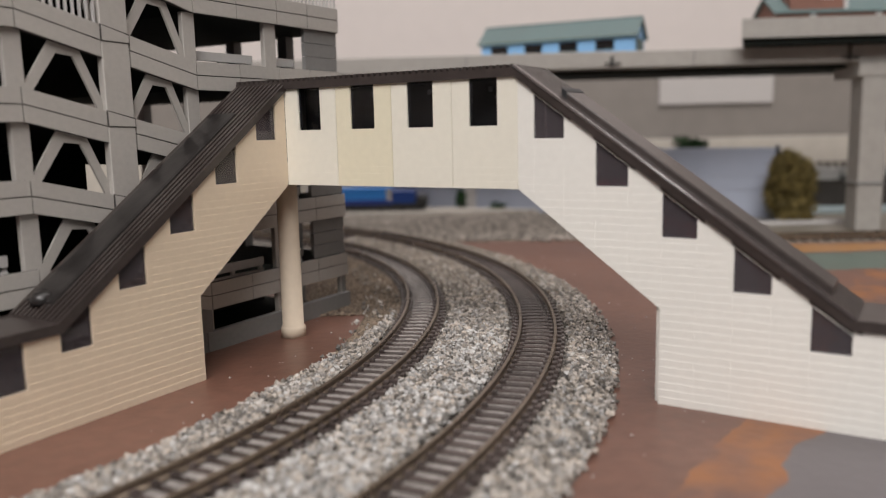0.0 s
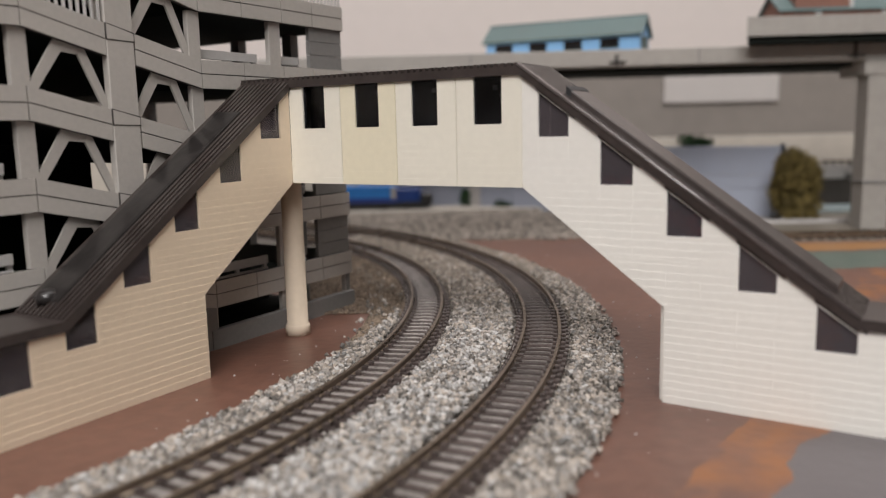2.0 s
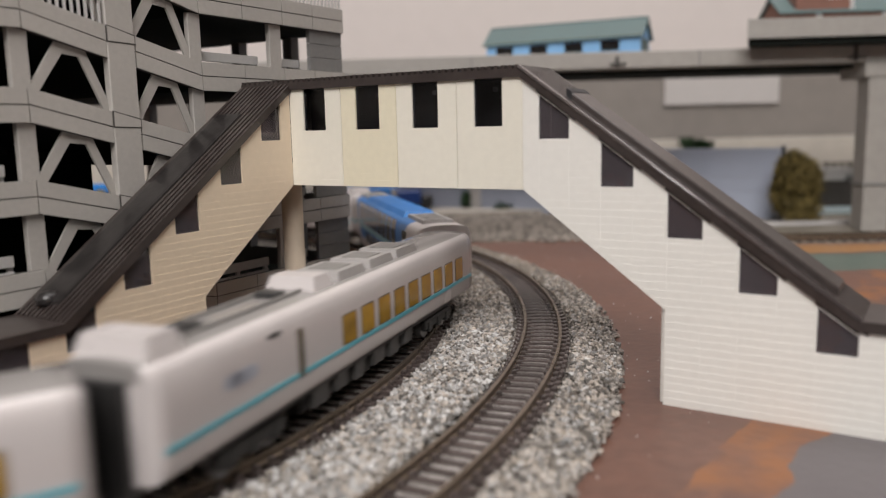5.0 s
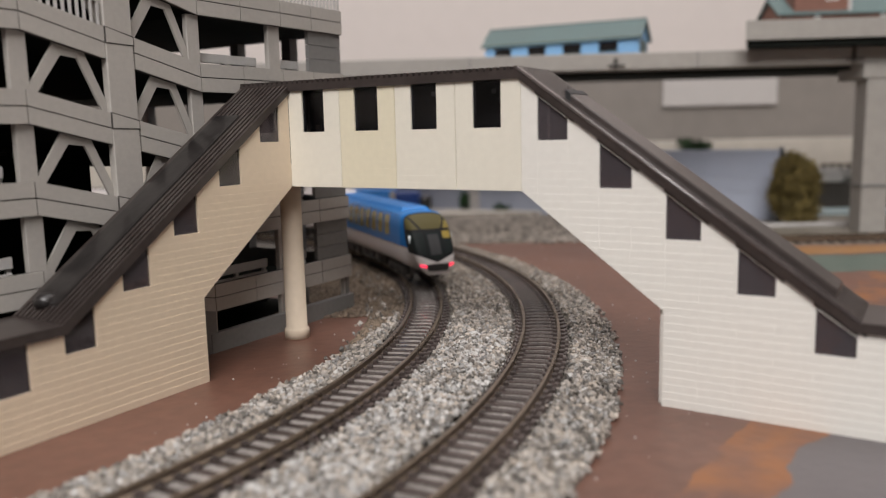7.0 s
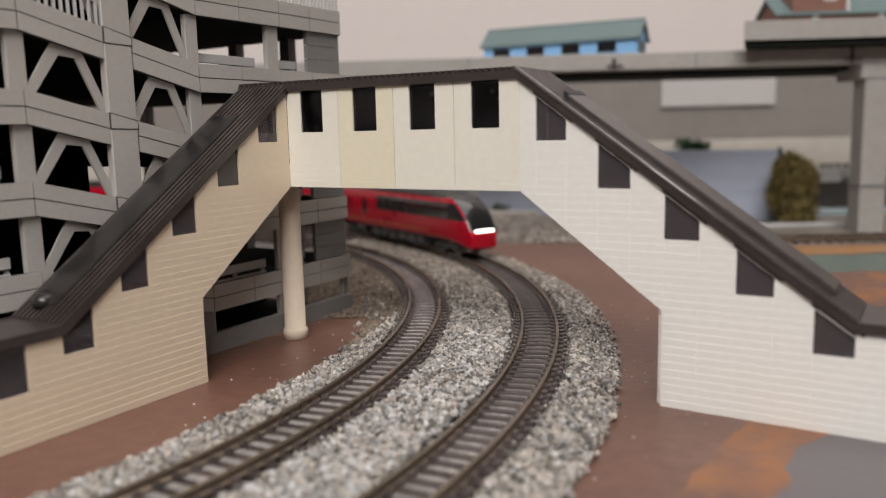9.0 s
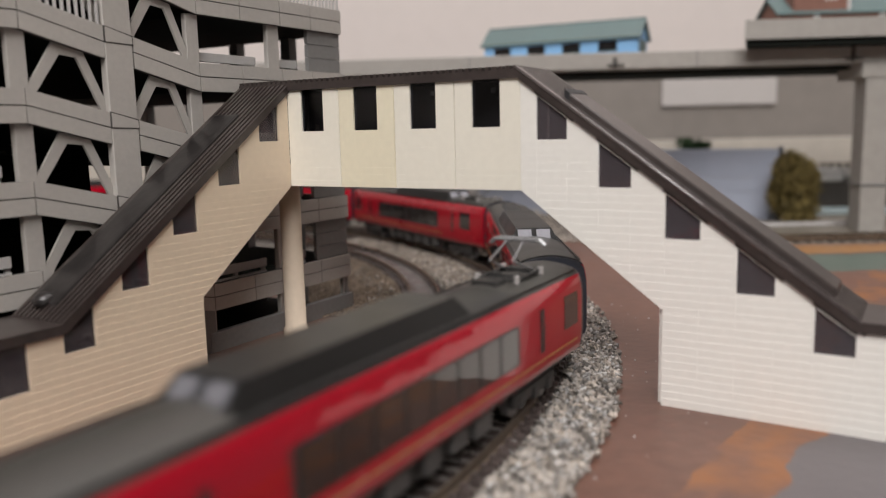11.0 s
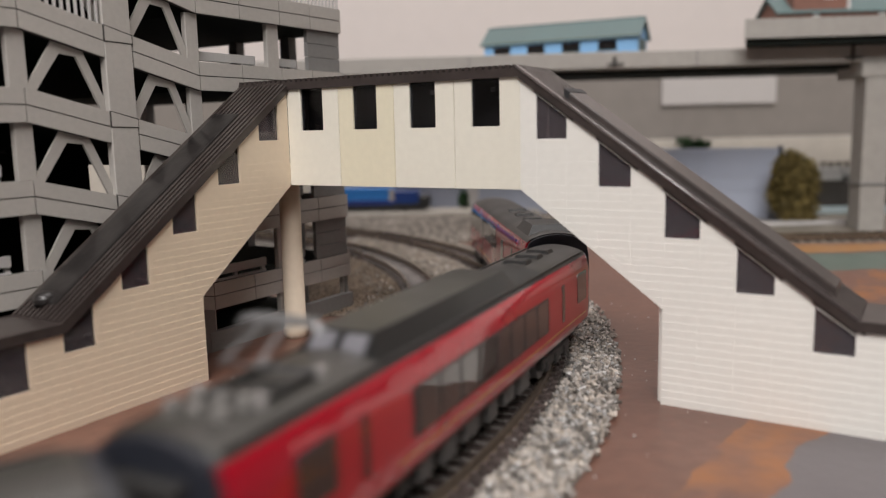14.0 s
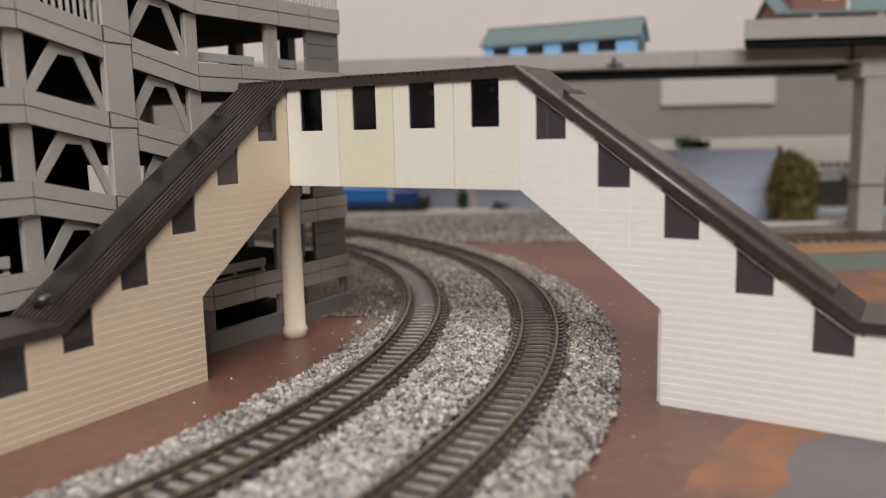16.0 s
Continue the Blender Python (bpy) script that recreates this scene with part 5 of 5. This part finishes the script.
        side_windows(car, [(58.0, 71.5), (-71.5, -58.0)], 13.6, 14.7, shape, M_TEALLINE, "turquoise stripe", "stripe", round_by=0.2)
        side_windows(car, [(63.8, 65.5), (-65.5, -63.8)], 12.8, 21.2, shape, M_SMOKE, "narrow grey door window", "door_window", 0.16)
        part("roof_spine", roof_block(B(), -40, 40, 6.6, 25.3, 27.5, 2.8), M_TRAIN_BLUE, car, "long blue raised roof panel")
        for x0, x1 in ((42, 66), (-66, -42)):
            unit = part("roof_unit", roof_block(B(), x0, x1, 5.4, 25.4, 27.2, 0.8), M_ROOFLIGHT, car, "pale grey roof unit")
            for k in range(3):
                part("unit_grille", box(B(), x0 + 2 + k * 7, x0 + 7 + k * 7, -3.6, 3.6, 27.15, 27.4, 0.1), M_ROOFMID, unit)
    else:
        side_windows(car, [(-15.6 + i * 9.0, -8.8 + i * 9.0) for i in range(9)], 12.5, 19.0, shape, M_SMOKE, "dark window rim", "window_rim", 0.08, 0.5)
        side_windows(car, [(-15.2 + i * 9.0, -9.2 + i * 9.0) for i in range(9)], 12.8, 18.7, shape, M_AMBER, proud=0.16, round_by=0.4)
        side_windows(car, [(-71, 71)], 11.5, 12.4, shape, M_TEALLINE, "turquoise stripe", "stripe", 0.2, 0.1)
        side_windows(car, [(-33.6, -31.6)], 11.2, 20.6, shape, M_SMOKE, "narrow grey door window", "door_window", 0.24)
        side_windows(car, [(-43, -39)], 21.0, 21.8, shape, M_BLACKPART, "small dark vent", "vent", round_by=0.3)
        side_windows(car, [(-56.5, -47), (-55, -51)], 16.0, 18.4, shape, M_EMBLEM, "faint blue-grey emblem", "emblem", 0.06, 1.1)
        for a, b in ((-10, 4), (6, 20), (22, 36)):
            unit = part("roof_unit", roof_block(B(), a, b, 5.6, 24.6, 26.8, 0.9), M_ROOFLIGHT, car, "pale grey roof unit")
            part("unit_grille", box(B(), a + 3, b - 3, -3.4, 3.4, 26.75, 27.0, 0.1), M_ROOFMID, unit)
        part("end_fairing", roof_block(B(), -71, -62, 6.8, 24.4, 28.2, 1.4), M_TRAIN_WHITE, car, "white upright roof fairing")
        part("roof_fairing", roof_block(B(), -21, -12, 5.8, 24.4, 27.6, 1.6), M_TRAIN_WHITE, car, "white roof fairing before the units")
        for y in (-3.2, 3.2):
            part("roof_conduit", tube(B(), ((-60, y, 25.4), (-22, y, 25.4)), 0.4, 6), M_ROOFMID, car)
        for x in (-56, -30):
            part("roof_box", box(B(), x, x + 4, -2.4, 2.4, 24.8, 26.2, 0.3), M_BLACKPART, car)
        if kind == "pantograph":
            pantograph(car, 52, 25.4, True)
            pantograph(car, -42, 25.4)
    return car


def red_car(kind, end="tail"):
    lead = kind == "lead"
    label = {"lead": "crimson streamlined express end car with dark wrapped windows", "plain": "glossy crimson express train car with black window band",
             "pantograph": "glossy crimson express train car with a raised roof pantograph",
             "rear_pantograph": "glossy crimson express train car with a rear roof pantograph"}[kind]
    car = thing("train_car", pose(0, 0, 0), label, "train car", "crimson express train")
    foot, top = (6.8, 28.3) if lead else (6.8, 26.4)
    shape = (SEC_RED, HALF, foot, top)
    part("body", car_body(B(), HALF, plain_stations(CAR_RED, foot, top, RED_NOSE if lead else None), SEC_RED, 26.1 if lead else 24.0), [L_RED_LEAD if lead else L_RED, L_RED_ROOF], car)
    car_common(car, CAR_RED, lead)
    if lead:
        side_windows(car, [(-18.2, 13.2)], 16.5, 23.9, shape, M_BLACKPART, "black window band", "window_band", 0.05, 0.6)
        side_windows(car, [(-17.8 + i * 7.75, -10.8 + i * 7.75) for i in range(4)], 16.8, 23.6, shape, M_BLACKGLASS, proud=0.14)
        side_windows(car, [(14.6 + i * 9.4, 23.4 + i * 9.4) for i in range(4)], 16.8, 23.4, shape, M_BLACKGLASS, proud=0.14)
        side_windows(car, [(-50.5, -48.8), (-34.5, -29.5)], 13.0, 21.6, shape, M_BLACKGLASS, "narrow dark door window", "door_window")
    else:
        band = [(-34 + i * 7.9, -27 + i * 7.9) for i in range(8)]
        side_windows(car, [(-35, 30)], 12.2, 19.9, shape, M_BLACKPART, "black window band", "window_band", 0.05, 0.7)
        side_windows(car, band, 12.5, 19.6, shape, M_BLACKGLASS, proud=0.14, round_by=0.3)
        side_windows(car, [(50, 58.5), (-65.8, -57.8)], 13.6, 20.8, shape, M_BLACKGLASS, round_by=0.4)
        side_windows(car, [(-47.0, -45.0), (42.5, 44.0)], 11.8, 20.6, shape, M_BLACKGLASS, "narrow door window", "door_window")
    side_windows(car, [(-66, 34)], 9.9, 10.2, shape, M_GOLD, "thin gold stripe", "stripe", 0.08, 0.05)
    rise = top - 26.2
    unit = (-64, -45) if lead else (-20, 36)
    part("roof_unit", roof_block(B(), *unit, 6.6, 24.9 + rise, 28.4 + rise * 0.6, 2.8), M_ROOFGREY, car, "dark grey chamfered roof unit")
    for x in (-36, -22, -8) if lead else (-56, -48, -40):
        part("roof_hatch", roof_block(B(), x - 2.4, x + 2.4, 3.0, 25.7 + rise, 26.8 + rise, 0.8), M_ROOFGREY, car, "dark roof hatch")
    if not lead:
        part("end_rim", ring_rim(B(), CAR_RED / 2 - 0.4, 1.6), M_NAVY, car, "dark navy gangway rim")
        for s in (-1, 1):
            part("roof_gutter", box(B(), -68, 68, s * 7.35 - 0.2, s * 7.35 + 0.2, 24.9, 25.25, 0.08), M_ROOFGREY, car)
    part("end_rim", ring_rim(B(), -CAR_RED / 2 - 1.2, 1.6, top - 7.3), M_NAVY, car, "dark navy gangway rim")
    if lead:
        part("head_light", box(B(), 64.6, 67.8, -5.0, 5.0, 11.5, 12.5, 0.3), M_HEAD if end == "front" else M_BLACKGLASS, car, "white light bar across the nose" if end == "front" else "unlit dark light bar")
        part("skirt", roof_block(B(), 56, 66.0, 5.5, 3.4, 5.4, 0.5), M_BLACKPART, car)
    if kind == "pantograph":
        pantograph(car, 52, 26.2)
        for x in (59.5, 63.5):
            for y in (-3.4, 0.0, 3.4):
                part("roof_insulator", tube(B(), ((x, y, 25.4), (x, y, 27.6)), 0.9, 8), M_ROOFMID, car)
    if kind == "rear_pantograph":
        pantograph(car, -50, 26.2)
    if not lead:
        # Silver plates added for the white highlights on the unit's front slope.
        for y in (-2.6, 2.6):
            bm = B()
            hexa(bm, [(33.65, y - 1.9, 28.05), (33.65, y + 1.9, 28.05), (35.75, y + 1.9, 25.75), (35.75, y - 1.9, 25.75),
                      (33.8, y - 1.9, 28.2), (33.8, y + 1.9, 28.2), (35.9, y + 1.9, 25.9), (35.9, y - 1.9, 25.9)])
            part("highlight_plate", bm, M_SILVER, car, "silver plate for the white highlight on the roof unit")
    return car


M_TRAIN_NAVY = mat("deep_blue_paint", (0.006, 0.065, 0.20), 0.3, vary=0.05, bump=0.02, coat=0.25)
M_ROOFMID = mat("mid_grey_train_roof", (0.20, 0.19, 0.18), 0.5, vary=0.15)
M_EMBLEM = mat("faded_blue_emblem", (0.36, 0.38, 0.44), 0.4, vary=0.1, bump=0)
M_SILVER = mat("silver_plate", (0.30, 0.30, 0.33), 0.34, metal=0.6, vary=0.1)
M_NAVY = mat("dark_navy_rubber", (0.018, 0.02, 0.028), 0.45, bump=0.05)
M_PAPERLIGHT = mat("white_lens", (0.82, 0.88, 0.88), 0.25, vary=0.02, bump=0, glow=0.5)


def ring_rim(bm, x, deep, tall=19.1):
    """The dark end frame of a car, a little inside its outline."""
    out = [(w * HALF * 0.96, 7.0 + k * tall) for w, k in SEC_RED]
    full = out + [(-w, z) for w, z in out[-2::-1]]
    a = [bm.verts.new((x, w, z)) for w, z in full]
    b = [bm.verts.new((x + deep, w, z)) for w, z in full]
    n = len(full)
    for i in range(n):
        j = (i + 1) % n
        bm.faces.new((a[i], a[j], b[j], b[i]))
    bm.faces.new(a)
    bm.faces.new(b)
    return bm


BLUE_ORDER = ["lead", "pantograph", "deck", "white", "pantograph", "lead"]
RED_ORDER = ["lead", "rear_pantograph", "plain", "pantograph", "plain", "pantograph", "pantograph", "lead"]
PITCH_BLUE, PITCH_RED = 148.0, 145.0
blue_cars = [blue_car(k, "front" if i == 0 else "tail") for i, k in enumerate(BLUE_ORDER)]
red_cars = [red_car(k, "front" if i == 0 else "tail") for i, k in enumerate(RED_ORDER)]


def glide(table, t):
    for (t0, s0), (t1, s1) in zip(table, table[1:]):
        if t <= t1 or (t1, s1) == table[-1]:
            return s0 + (s1 - s0) * (t - t0) / (t1 - t0)


# place of the front of each train along its track, second by second
BLUE_FRONT = [(0.0, -796.0), (3.0, -65.0), (3.5, 52.5), (4.0, 185.5), (6.3, 757.0), (6.6, 826.0), (7.0, 914.0), (9.2, 1387.0), (10.5, 1600.0), (13.0, 1820.0), (16.0, 1895.0)]
RED_FRONT = [(0.0, 985.0), (3.5, 950.0), (5.5, 800.0), (7.0, 528.0), (8.5, 190.0), (9.0, 86.5), (11.5, -477.5), (12.0, -600.0), (12.5, -719.0), (13.0, -839.0), (13.5, -955.0), (14.5, -1176.0), (15.0, -1284.5), (16.0, -1512.0)]


def car_rows(table, i, order, R, way, gap):
    rows = []
    n = len(order)
    for k in range(161):
        t = k / 10
        s = glide(table, t) - way * (i + 0.5) * gap
        ax, ay, _, _ = track_point(R, s - 46.5 * way)
        bx, by, _, _ = track_point(R, s + 46.5 * way)
        dx, dy = bx - ax, by - ay
        if i == n - 1:
            dx, dy = -dx, -dy
        rows.append((t, along((ax + bx) / 2, (ay + by) / 2, dx, dy, RAIL_TOP)))
    return rows


def motions():
    for i, car in enumerate(blue_cars):
        walk(car, car_rows(BLUE_FRONT, i, BLUE_ORDER, R_IN, 1, PITCH_BLUE))
    for i, car in enumerate(red_cars):
        walk(car, car_rows(RED_FRONT, i, RED_ORDER, R_OUT, -1, PITCH_RED))


motions()
